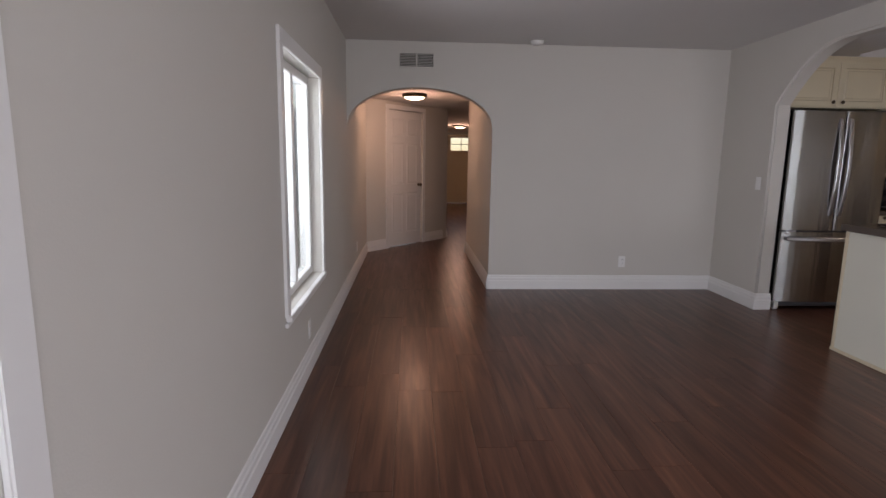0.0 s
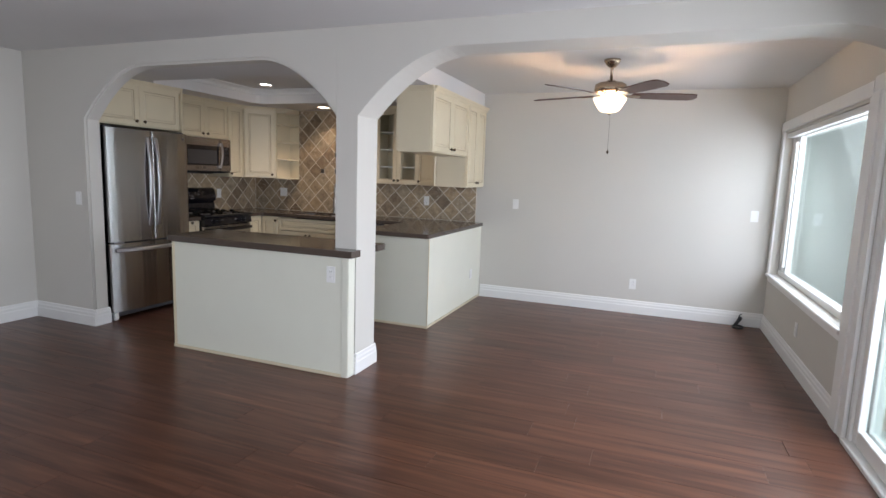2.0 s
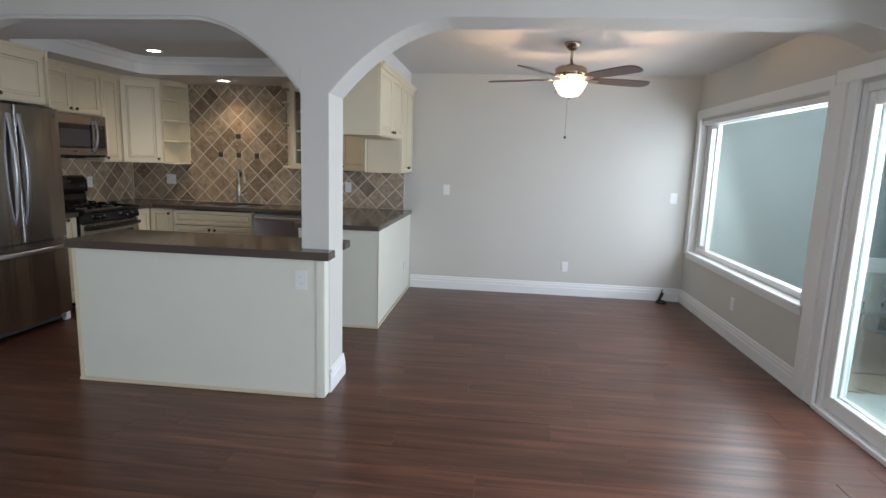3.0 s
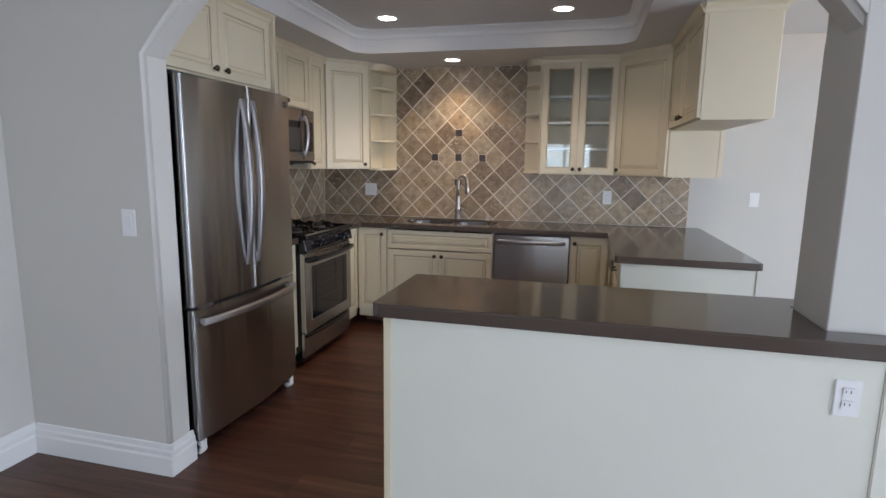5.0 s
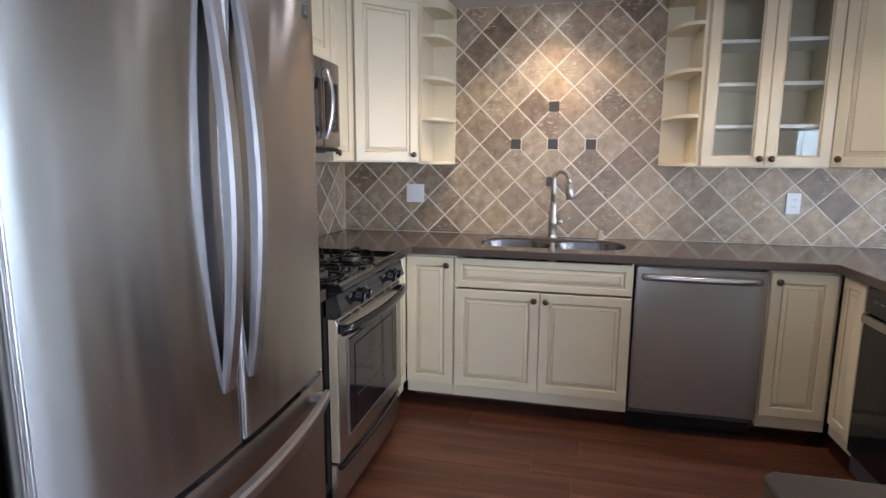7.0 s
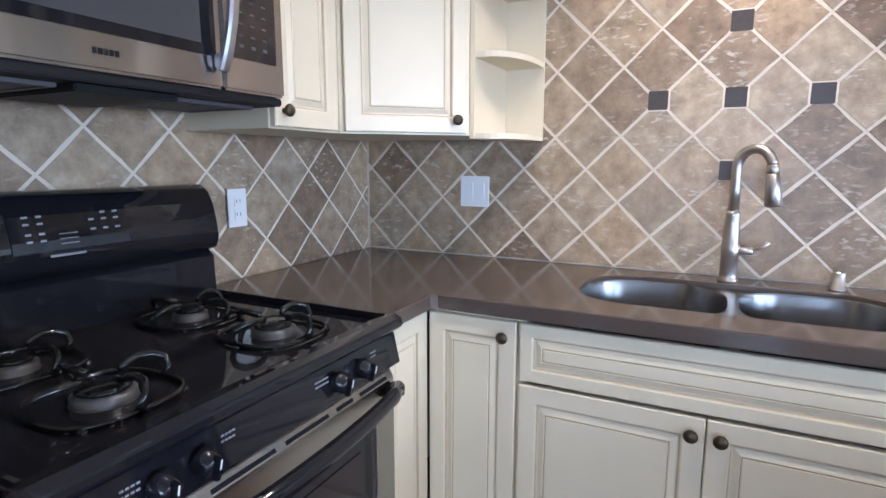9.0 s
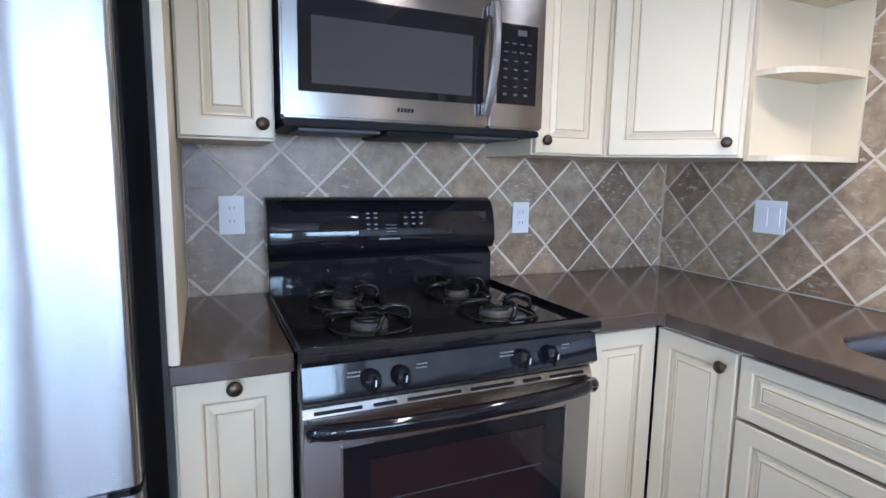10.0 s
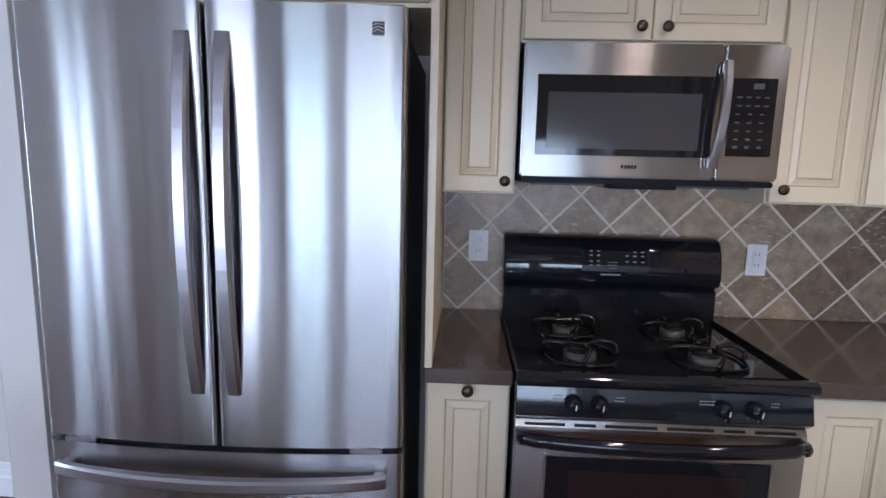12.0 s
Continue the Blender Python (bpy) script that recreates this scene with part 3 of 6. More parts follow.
# ---- kitchen: cabinets ----
def panel_door(name, x0, x1, z0, z1, y, parent, knob=None, pull=None, pane=False, m=None, thick=0.02):
    """A framed door with a raised, glazed panel, facing -y at y; knob or pull at (x, z)."""
    w, h = x1 - x0, z1 - z0
    fw = min(0.050, 0.235 * min(w, h))
    s = min(1.0, (min(w, h) / 2 - fw - 0.006) / 0.030)
    rings = [(0, thick, 0), (0, 0.003, 0), (0.003, 0, 0), (fw - 0.004, 0, 0), (fw, 0.003, 1), (fw + 0.004 * s, 0.008, 1), (fw + 0.008 * s, 0.008, 0)]
    if not pane:
        rings += [(fw + 0.022 * s, 0.0015, 0), (fw + 0.0235 * s, 0.004, 1), (fw + 0.0265 * s, 0.004, 1), (fw + 0.028 * s, 0.0015, 0)]
    else:
        rings += [(fw + 0.008 * s, thick, 0)]
    bm = bmesh.new()
    vs = []
    for o, d, g in rings:
        vs.append([bm.verts.new((x, y + d, z)) for x, z in ((x0 + o, z0 + o), (x1 - o, z0 + o), (x1 - o, z1 - o), (x0 + o, z1 - o))])
    for k in range(len(rings) - 1):
        for i in range(4):
            f = bm.faces.new((vs[k][i], vs[k][(i + 1) % 4], vs[k + 1][(i + 1) % 4], vs[k + 1][i]))
            f.material_index = 1 if rings[k][2] and rings[k + 1][2] else 0
    if pane:
        for i in range(4):
            bm.faces.new((vs[0][i], vs[0][(i + 1) % 4], vs[-1][(i + 1) % 4], vs[-1][i]))
    else:
        bm.faces.new(vs[-1])
        bm.faces.new(vs[0][::-1])
    bmesh.ops.recalc_face_normals(bm, faces=bm.faces)
    if m is not None:
        bm.transform(m)
    ob = part(name, bm, [M_CREAM, M_GLAZE], parent)
    if pane:
        o = fw + 0.006
        bm = bmesh.new()
        box(bm, x0 + o, x1 - o, y + 0.012, y + 0.015, z0 + o, z1 - o)
        if m is not None:
            bm.transform(m)
        part("pane", bm, M_CABGLASS, ob, "clear glass pane").visible_shadow = False
    if knob:
        bm = bmesh.new()
        lathe(bm, [(0, 0), (0.007, 0), (0.006, 0.010), (0.009, 0.013), (0.0155, 0.016), (0.0165, 0.021), (0.013, 0.026), (0, 0.028)], pose(knob[0], y, knob[1], 90), 14)
        if m is not None:
            bm.transform(m)
        part("knob", bm, M_BRONZE, ob, "dark bronze knob")
    if pull:
        bm = bmesh.new()
        x, z = pull
        tube(bm, [(x - 0.05, y + 0.002, z), (x - 0.047, y - 0.018, z - 0.002), (x - 0.025, y - 0.026, z - 0.010), (x + 0.025, y - 0.026, z - 0.010), (x + 0.047, y - 0.018, z - 0.002), (x + 0.05, y + 0.002, z)], 0.006)
        if m is not None:
            bm.transform(m)
        part("pull_handle", bm, M_BRONZE, ob, "dark bronze cup-shaped pull")
    return ob


def cabinet(name, label, m, w, d, z0, z1, doors, toe=False, carcass="body", hollow=False, cat="cabinet", mat_body=None):
    """Doors: rows of (x0, x1, z0, z1, options). Front faces local -y."""
    c = thing(name, label, cat, m)
    bm = bmesh.new()
    if hollow:
        t = 0.016
        box(bm, 0, t, -d, 0, z0, z1)
        box(bm, w - t, w, -d, 0, z0, z1)
        box(bm, t, w - t, -d, 0, z0, z0 + t)
        if z1 < 1:
            box(bm, t, w - t, -d, -d + 0.018, z0 + t, 0.17)
        if z1 > 1:
            box(bm, t, w - t, -d, 0, z1 - t, z1)
        box(bm, t, w - t, -0.008, 0, z0 + t, z1 - t)
    else:
        box(bm, 0, w, -d, 0, z0, z1, 0.0015)
    part(carcass, bm, mat_body or M_CREAM, c)
    if toe:
        boxpart("toe_kick", (0.001, w - 0.001, -d + 0.16, -0.01, 0.001, z0), M_TOE, c, 0)
    for x0, x1, a, b, opt in doors:
        panel_door(opt.get("name", "door"), x0 + 0.0015, x1 - 0.0015, a, b, -d - 0.0205, c, opt.get("knob"), opt.get("pull"), opt.get("pane", False))
    return c


def crown(bm, a, b, side, z1=SOF, h=0.05):
    """Small cornice along a to b at the top of the upper cabinets."""
    prof = [(0, -h), (0.008, -h), (0.012, -h * 0.6), (0.028, -h * 0.25), (0.032, -0.001), (0, -0.001)]
    a, b, s = Vector((*a, z1)), Vector((*b, z1)), Vector((*side, 0)).normalized()
    p = [bm.verts.new(a + s * q + Vector((0, 0, h))) for q, h in prof]
    q2 = [bm.verts.new(b + s * q + Vector((0, 0, h))) for q, h in prof]
    n = len(prof)
    fs = [bm.faces.new(p), bm.faces.new(q2[::-1])] + [bm.faces.new((p[i], q2[i], q2[(i + 1) % n], p[(i + 1) % n])) for i in range(n)]
    bmesh.ops.recalc_face_normals(bm, faces=fs)


def north(x0):
    return pose(x0, -0.001, 0)


def east(y0):
    return pose(-0.012, y0, 0, 0, 0, -90)


CREAM = "cream glazed raised-panel "
BT, BB = 0.872, 0.085          # base cabinets' top and bottom
UB = 1.36                     # upper cabinets' underside

# north run
cabinet("fridge_cabinet", CREAM + "cabinet above the refrigerator", north(-2.868), 0.962, 0.60, 1.84, SOF - 0.001,
        [(0.01, 0.475, 1.85, 2.235, {"knob": (0.43, 1.89)}), (0.475, 0.957, 1.85, 2.235, {"knob": (0.52, 1.89)})])
boxpart("fridge_end_panel", (-1.905, -1.885, -0.645, -0.001, 0.918, SOF - 0.002), M_CREAM)
tagged(bpy.data.objects["fridge_end_panel"], "tall cream end panel beside the refrigerator", "panel")
cabinet("base_cabinet", CREAM + "narrow base cabinet beside the range", north(-1.903), 0.233, 0.595, BB, BT, [(0.003, 0.23, 0.15, 0.868, {"knob": (0.115, 0.852)})], toe=True)
cabinet("wall_cabinet", CREAM + "narrow wall cabinet beside the microwave", north(-1.882), 0.225, 0.305, 1.37, SOF - 0.001, [(0.003, 0.222, 1.375, 2.235, {"knob": (0.192, 1.41)})])
cabinet("wall_cabinet", CREAM + "short wall cabinet above the microwave", north(-1.655), 0.765, 0.305, 1.825, SOF - 0.001,
        [(0.004, 0.382, 1.832, 2.235, {"knob": (0.345, 1.868)}), (0.382, 0.761, 1.832, 2.235, {"knob": (0.42, 1.868)})])
cabinet("wall_cabinet", CREAM + "wall cabinet beside the microwave and corner", north(-0.888), 0.285, 0.305, UB, SOF - 0.001, [(0.003, 0.262, UB + 0.005, 2.235, {"knob": (0.035, UB + 0.045)})])
cabinet("base_cabinet", CREAM + "base filler cabinet between range and corner", north(-0.898), 0.285, 0.595, BB, BT, [(0.02, 0.270, 0.15, 0.862, {})], toe=True)

# diagonal corner wall cabinet
def corner_cabinet(label, pts, a, b, name="corner_wall_cabinet", z0=UB, knob_u=0.88):
    """Pts: its outline; the door stands on the side from a to b."""
    c = thing(name, label, "cabinet")
    bm = bmesh.new()
    prism(bm, pts, z0, SOF - 0.001, "z")
    part("body", bm, M_CREAM, c)
    w = math.hypot(b[0] - a[0], b[1] - a[1])
    m = pose(a[0], a[1], 0, 0, 0, math.degrees(math.atan2(b[1] - a[1], b[0] - a[0])))
    panel_door("door", 0.012, w - 0.012, z0 + 0.005, 2.235, -0.0205, c, (w * knob_u, z0 + 0.045), m=m)
    return c


corner_cabinet(CREAM + "diagonal corner wall cabinet", [(-0.602, -0.013), (-0.013, -0.013), (-0.013, -0.60), (-0.317, -0.60), (-0.602, -0.31)], (-0.60, -0.31), (-0.317, -0.60))
corner_cabinet(CREAM + "diagonal corner wall cabinet by the peninsula", [(-0.013, -2.717), (-0.318, -2.717), (-0.655, -3.07), (-0.655, -3.40), (-0.013, -3.40)], (-0.318, -2.717), (-0.655, -3.07), z0=1.345, knob_u=0.1)


def open_shelf(label, y0, y1, flip):
    """Open quarter-round end shelves on the east wall."""
    w = y0 - y1
    c = thing("open_shelf_unit", label, "shelf", east(y0))
    bm = bmesh.new()
    box(bm, 0, w, -0.010, 0, UB - 0.01, SOF - 0.002)
    part("back_panel", bm, M_CREAM, c)
    x = 0 if not flip else w - 0.016
    boxpart("side_panel", (x, x + 0.016, -0.30, -0.010, UB - 0.01, SOF - 0.002), M_CREAM, c, 0.001)
    for k, z in enumerate((UB - 0.01, 1.60, 1.83, 2.06, SOF - 0.062)):
        pts = [(0.016 if not flip else w - 0.016, -0.011)]
        n = 12
        for i in range(n + 1):
            a = math.pi / 2 * i / n
            u = (w - 0.016) * math.cos(a) ** 0.7
            v = 0.285 * math.sin(a) ** 0.7
            pts.append((0.016 + u, -0.011 - v) if not flip else (w - 0.016 - u, -0.011 - v))
        bm = bmesh.new()
        prism(bm, pts, z, z + (0.018 if k < 4 else 0.06), "z")
        part("shelf" if k < 4 else "cornice", bm, M_CREAM, c)
    return c


open_shelf("cream open quarter-round shelves beside the corner cabinet", -0.602, -0.757, False)
open_shelf("cream open quarter-round shelves beside the glass cabinet", -1.962, -2.114, True)
gc = cabinet("glass_door_cabinet", "cream wall cabinet with two glazed doors and white shelves", east(-2.116), 0.60, 0.305, 1.345, SOF - 0.001,
             [(0.003, 0.30, 1.35, 2.235, {"knob": (0.272, 1.39), "pane": True}), (0.30, 0.597, 1.35, 2.235, {"knob": (0.328, 1.39), "pane": True})], hollow=True)
for z in (1.545, 1.755, 1.965):
    boxpart("shelf", (0.017, 0.583, -0.27, -0.010, z, z + 0.018), M_PLATE, gc, 0.001, "white shelf")

# peninsula wall cabinet, doors on both sides
pc = cabinet("peninsula_wall_cabinet", CREAM + "cabinet hanging over the peninsula, doors on both sides", pose(-1.675, -3.072, 0), 1.018, 0.338, 1.68, SOF - 0.001,
             [(0.003, 0.51, 1.69, 2.235, {"knob": (0.465, 1.73)}), (0.51, 1.015, 1.69, 2.235, {"knob": (0.555, 1.73)})])
for x0, x1, k in ((0.003, 0.51, 0.045), (0.51, 1.015, 0.97)):
    panel_door("door", x0, x1, 1.69, 2.235, -0.0205, pc, (x0 + 0.04 if x0 > 0.1 else x0 + 0.46, 1.73), m=pose(1.018, 0, 0, 0, 0, 180))
sc = cabinet("dining_wall_cabinet", CREAM + "cabinet facing the dining space", pose(-0.655, -3.402, 0), 0.64, 0.012, 1.345, SOF - 0.001,
             [(0.004, 0.32, 1.352, 2.235, {"knob": (0.29, 1.40)}), (0.32, 0.636, 1.352, 2.235, {"knob": (0.35, 1.40)})])

bm = bmesh.new()
for a, b, s in (((-2.858, -0.62), (-1.885, -0.62), (0, -1)), ((-1.882, -0.325), (-0.60, -0.325), (0, -1)), ((-0.61, -0.325), (-0.332, -0.61), (-1, -1)),
                ((-0.335, -2.11), (-0.335, -2.72), (-1, 0)), ((-0.335, -2.715), (-0.668, -3.06), (-1, 1)), ((-0.655, -3.052), (-1.675, -3.052), (0, 1)),
                ((-1.675, -3.05), (-1.675, -3.435), (-1, 0)), ((-1.675, -3.435), (-0.002, -3.435), (0, -1))):
    crown(bm, a, b, s)
structure("cabinet_crown_trim", bm, M_CREAM, "cream cornice along the tops of the wall cabinets", "trim")

# east run
cabinet("base_cabinet", CREAM + "narrow corner base cabinet", east(-0.62), 0.262, 0.595, BB, BT, [(-0.001, 0.26, 0.15, 0.862, {"knob": (0.225, 0.82)})], toe=True)
cabinet("sink_cabinet", CREAM + "two-door sink cabinet with false drawer front", east(-0.884), 0.912, 0.595, BB, BT,
        [(0.003, 0.909, 0.705, 0.862, {"name": "drawer_front"}), (0.003, 0.456, 0.15, 0.695, {"knob": (0.425, 0.655)}), (0.456, 0.909, 0.15, 0.695, {"knob": (0.487, 0.655)})], toe=True, hollow=True)
cabinet("base_cabinet", CREAM + "base cabinet beside the dishwasher", east(-2.405), 0.30, 0.595, BB, BT, [(0.003, 0.285, 0.15, 0.862, {"knob": (0.035, 0.82)})], toe=True)
# peninsula, facing north
PM = pose(-0.612, -3.405, 0, 0, 0, 180)
cabinet("peninsula_cabinet", CREAM + "narrow door cabinet in the peninsula", PM, 0.215, 0.68, BB, BT, [(0.02, 0.21, 0.15, 0.862, {})], toe=True)
PM2 = pose(-1.215, -3.405, 0, 0, 0, 180)
cabinet("drawer_cabinet", CREAM + "drawer stack in the peninsula", PM2, 0.44, 0.68, BB, BT,
        [(0.003, 0.43, 0.705, 0.862, {"name": "drawer", "pull": (0.215, 0.79)}), (0.003, 0.43, 0.515, 0.698, {"name": "drawer", "pull": (0.215, 0.615)}),
         (0.003, 0.43, 0.32, 0.508, {"name": "drawer", "pull": (0.215, 0.42)}), (0.003, 0.43, 0.15, 0.313, {"name": "drawer", "pull": (0.215, 0.22)})], toe=True)
tc = thing("trash_compactor", "black built-in compactor with a steel handle strip", "appliance", pose(-0.828, -3.405, 0, 0, 0, 180))
boxpart("body", (0.001, 0.385, -0.68, 0, 0.02, 0.868), M_GREYSIDE, tc)
boxpart("front_panel", (0.004, 0.382, -0.70, -0.681, 0.12, 0.70), M_BLACK, tc)
boxpart("handle_strip", (0.004, 0.382, -0.712, -0.681, 0.705, 0.745), M_STEEL, tc, 0.004)
boxpart("control_panel", (0.004, 0.382, -0.698, -0.681, 0.75, 0.862), M_BLACK, tc)
bm = bmesh.new()
lathe(bm, [(0, 0), (0.016, 0), (0.015, 0.012), (0.011, 0.016), (0, 0.016)], pose(0.29, -0.6985, 0.81, 90), 16)
part("dial", bm, M_STEEL_H, tc, "small steel dial")
bm = bmesh.new()
for x in (0.06, 0.11, 0.16):
    box(bm, x, x + 0.03, -0.6992, -0.6982, 0.805, 0.811)
tagged(part("printed_marks", bm, M_PRINT, tc), kind="stuff")
# peninsula's panels
ob = boxpart("peninsula_back_panel", (-1.67, -0.001, -3.425, -3.407, 0.02, 0.873), M_PANEL)
tagged(ob, "smooth pale cream panel closing the peninsula's back", "panel")
ob = boxpart("peninsula_end_panel", (-1.675, -1.657, -3.428, -2.715, 0.02, 0.873), M_PANEL)
tagged(ob, "smooth pale cream panel closing the peninsula's end", "panel")
bm = bmesh.new()
box(bm, -1.682, -0.002, -3.437, -3.4285, 0.001, 0.022, 0.002)
box(bm, -1.687, -1.6755, -3.437, -2.72, 0.001, 0.022, 0.002)
box(bm, -1.680, -1.668, -3.433, -3.4285, 0.022, 0.873)
structure("peninsula_shoe_trim", bm, M_CREAM, "cream strip along the peninsula's foot and corner", "trim")


# ---- worktops, sink ----
def rounded(x0, x1, y0, y1, r, n=6):
    out = []
    for cx, cy, a0 in ((x1 - r, y1 - r, 0), (x0 + r, y1 - r, 90), (x0 + r, y0 + r, 180), (x1 - r, y0 + r, 270)):
        out += [(cx + r * math.cos(radians(a0 + 90 * k / n)), cy + r * math.sin(radians(a0 + 90 * k / n))) for k in range(n + 1)]
    return out


def soften(ob, w=0.004):
    b = ob.modifiers.new("edge", "BEVEL")
    b.width, b.segments, b.limit_method, b.angle_limit = w, 2, "ANGLE", radians(50)
    return ob


SKX0, SKX1, SKY0, SKY1 = -0.505, -0.125, -1.775, -0.985
bm = bmesh.new()
c = 0.012
hole = rounded(SKX0, SKX1, SKY0, SKY1, 0.15, 8)
ring(bm, [(-0.898, -0.012), (-0.898, -0.64 + c), (-0.898 + c, -0.64), (-0.655, -0.64), (-0.64, -0.655), (-0.64, -2.66), (-0.655, -2.675), (-1.71, -2.675),
          (-1.725, -2.69), (-1.725, -3.43), (-1.71, -3.445), (-0.012, -3.445), (-0.012, -0.012)], hole, 0.874, 0.915)
wt = soften(part("worktop", bm, M_COUNTER))
tagged(wt, "polished dark brown quartz worktop with a sink cutout", "worktop")
bm = bmesh.new()
prism(bm, [(-1.907, -0.012), (-1.907, -0.64), (-1.668, -0.64), (-1.668, -0.012)], 0.874, 0.915)
wt = soften(part("worktop_end", bm, M_COUNTER))
tagged(wt, "short polished dark brown quartz worktop beside the range", "worktop")

sk = thing("sink", "double-bowl undermount stainless steel sink", "sink", pose(0, 0, 0))
BOWLS = ((-1.372, SKY1 - 0.003), (SKY0 + 0.003, -1.398))
for y0, y1 in BOWLS:
    bm = bmesh.new()
    loops = []
    for off, z in ((0.0, 0.902), (0.003, 0.894), (0.010, 0.78), (0.018, 0.735), (0.04, 0.706), (0.12, 0.70)):
        pts = rounded(SKX0 + 0.003 + off, SKX1 - 0.003 - off, y0 + off, y1 - off, max(0.02, 0.146 - off * 0.6), 8)
        loops.append([bm.verts.new((x, y, z)) for x, y in pts])
    for a, b in zip(loops, loops[1:]):
        for i in range(len(a)):
            f = bm.faces.new((a[i], a[(i + 1) % len(a)], b[(i + 1) % len(a)], b[i]))
            f.smooth = True
    bm.faces.new(loops[-1])
    bmesh.ops.recalc_face_normals(bm, faces=bm.faces)
    bo = part("bowl", bm, M_SINK, sk)
    bm = bmesh.new()
    lathe(bm, [(0.042, 0), (0.042, 0.003), (0.034, 0.004), (0.028, 0.001), (0, 0.001)], pose((SKX0 + SKX1) / 2, (y0 + y1) / 2, 0.7005), 18)
    part("drain", bm, M_CHROME, bo)
A = rounded(SKX0 + 0.003, SKX1 - 0.003, *BOWLS[0], 0.146, 8)
B = rounded(SKX0 + 0.003, SKX1 - 0.003, *BOWLS[1], 0.146, 8)
bm = bmesh.new()
prism(bm, A[18:36] + B[0:18], 0.890, 0.900)
part("bowl_divider", bm, M_SINK, sk)

fc = thing("faucet", "brushed nickel gooseneck pull-down faucet", "faucet", pose(-0.078, -1.375, 0.915))
bm = bmesh.new()
lathe(bm, [(0, 0.0005), (0.030, 0.0005), (0.030, 0.006), (0.024, 0.011), (0.0245, 0.02), (0.0235, 0.075), (0.0255, 0.078), (0.0255, 0.112), (0.0235, 0.116), (0.0195, 0.20), (0.0205, 0.204), (0.0195, 0.212), (0.013, 0.218), (0, 0.218)], seg=24)
part("base", bm, M_CHROME, fc)
bm = bmesh.new()
DX, DY = -0.45, -0.89          # the way the spout points


def out(r, z):
    return (DX * r, DY * r, z)


SIDE = (-DY, DX, 0)
tube(bm, [(0, 0, 0.215), (0, 0, 0.28), (0, 0, 0.345)] + [out(0.050 - 0.050 * math.cos(a), 0.345 + 0.056 * math.sin(a)) for a in [math.pi * k / 20 for k in range(1, 20)]], 0.0145, seg=16, side=SIDE)
part("spout", bm, M_CHROME, fc)
for name, z1, z0, r1, r0 in (("hose_collar", 0.355, 0.330, 0.0170, 0.0175), ("spray_head", 0.3295, 0.235, 0.0178, 0.0235)):
    bm = bmesh.new()
    lathe(bm, [(0, z0 - 0.345), (r0 * 0.8, z0 - 0.345), (r0, z0 - 0.340), (r1, z1 - 0.347), (r1 * 0.9, z1 - 0.345), (0, z1 - 0.345)], pose(*out(0.0995, 0.345)) @ look((0, 0, 0), (-DX * 0.10, -DY * 0.10, 1)) @ pose(0, 0, 0, 180), 18)
    part(name, bm, M_CHROME, fc)
bm = bmesh.new()
tube(bm, [(0, -0.018, 0.096), (-0.004, -0.060, 0.098)], 0.0125, seg=14)
tube(bm, [(-0.004, -0.052, 0.098), (-0.006, -0.085, 0.112), (-0.007, -0.100, 0.128)], 0.006, seg=10)
part("lever", bm, M_CHROME, fc)
sd = thing("soap_dispenser", "small brushed nickel soap dispenser behind the sink", "soap dispenser", pose(-0.075, -1.655, 0.915))
bm = bmesh.new()
lathe(bm, [(0, 0.0005), (0.022, 0.0005), (0.022, 0.005), (0.017, 0.008), (0.017, 0.05), (0.014, 0.056), (0, 0.056)], seg=16)
part("cap", bm, M_CHROME, sd)

# ---- bar with half wall ----
bar = thing("bar_half_wall", "pale cream panelled half wall under the bar", "half wall")
BX0, BX1, BY0, BY1 = -3.122, -2.66, -3.43, -1.80
boxpart("core", (BX0 + 0.012, BX1, PN + 0.002, BY1 - 0.012, 0.001, 0.873), M_PANEL, bar, 0)
boxpart("front_core", (BX0 + 0.012, XP - 0.020, BY0 + 0.012, PN + 0.0015, 0.001, 0.873), M_PANEL, bar, 0)
boxpart("front_panel", (BX0, BX0 + 0.0115, BY0 + 0.055, BY1, 0.024, 0.873), M_PANEL, bar, 0.001)
boxpart("corner_post", (BX0 - 0.006, XP - 0.0195, BY0, BY0 + 0.054, 0.001, 0.873), M_PANEL, bar, 0.004)
boxpart("end_panel", (BX0, BX1, BY1 - 0.0115, BY1, 0.024, 0.873), M_PANEL, bar, 0.001)
boxpart("end_strip", (BX0 - 0.006, BX0 - 0.0005, BY1 - 0.022, BY1 + 0.006, 0.024, 0.873), M_CREAM, bar, 0.002)
boxpart("shoe_strip", (BX0 - 0.012, BX0 - 0.0005, BY0 + 0.055, BY1 + 0.010, 0.001, 0.024), M_CREAM, bar, 0.003)
boxpart("end_shoe_strip", (BX0, BX1, BY1 + 0.0005, BY1 + 0.010, 0.001, 0.024), M_CREAM, bar, 0.003)
bm = bmesh.new()
c = 0.03
prism(bm, [(-3.150, -3.465), (XP - 0.002, -3.465), (XP - 0.002, PN + 0.002), (XD + 0.002, PN + 0.002), (XD + 0.002, -3.44), (-2.60, -3.44), (-2.585, -3.42),
           (-2.585, -1.765), (-2.60, -1.75), (-3.150 + c, -1.75), (-3.141, -1.759), (-3.150, -1.75 - c)], 0.874, 0.924)
wt = soften(part("bar_top", bm, M_COUNTER), 0.006)
tagged(wt, "polished dark brown quartz bar top wrapped round the post", "worktop")


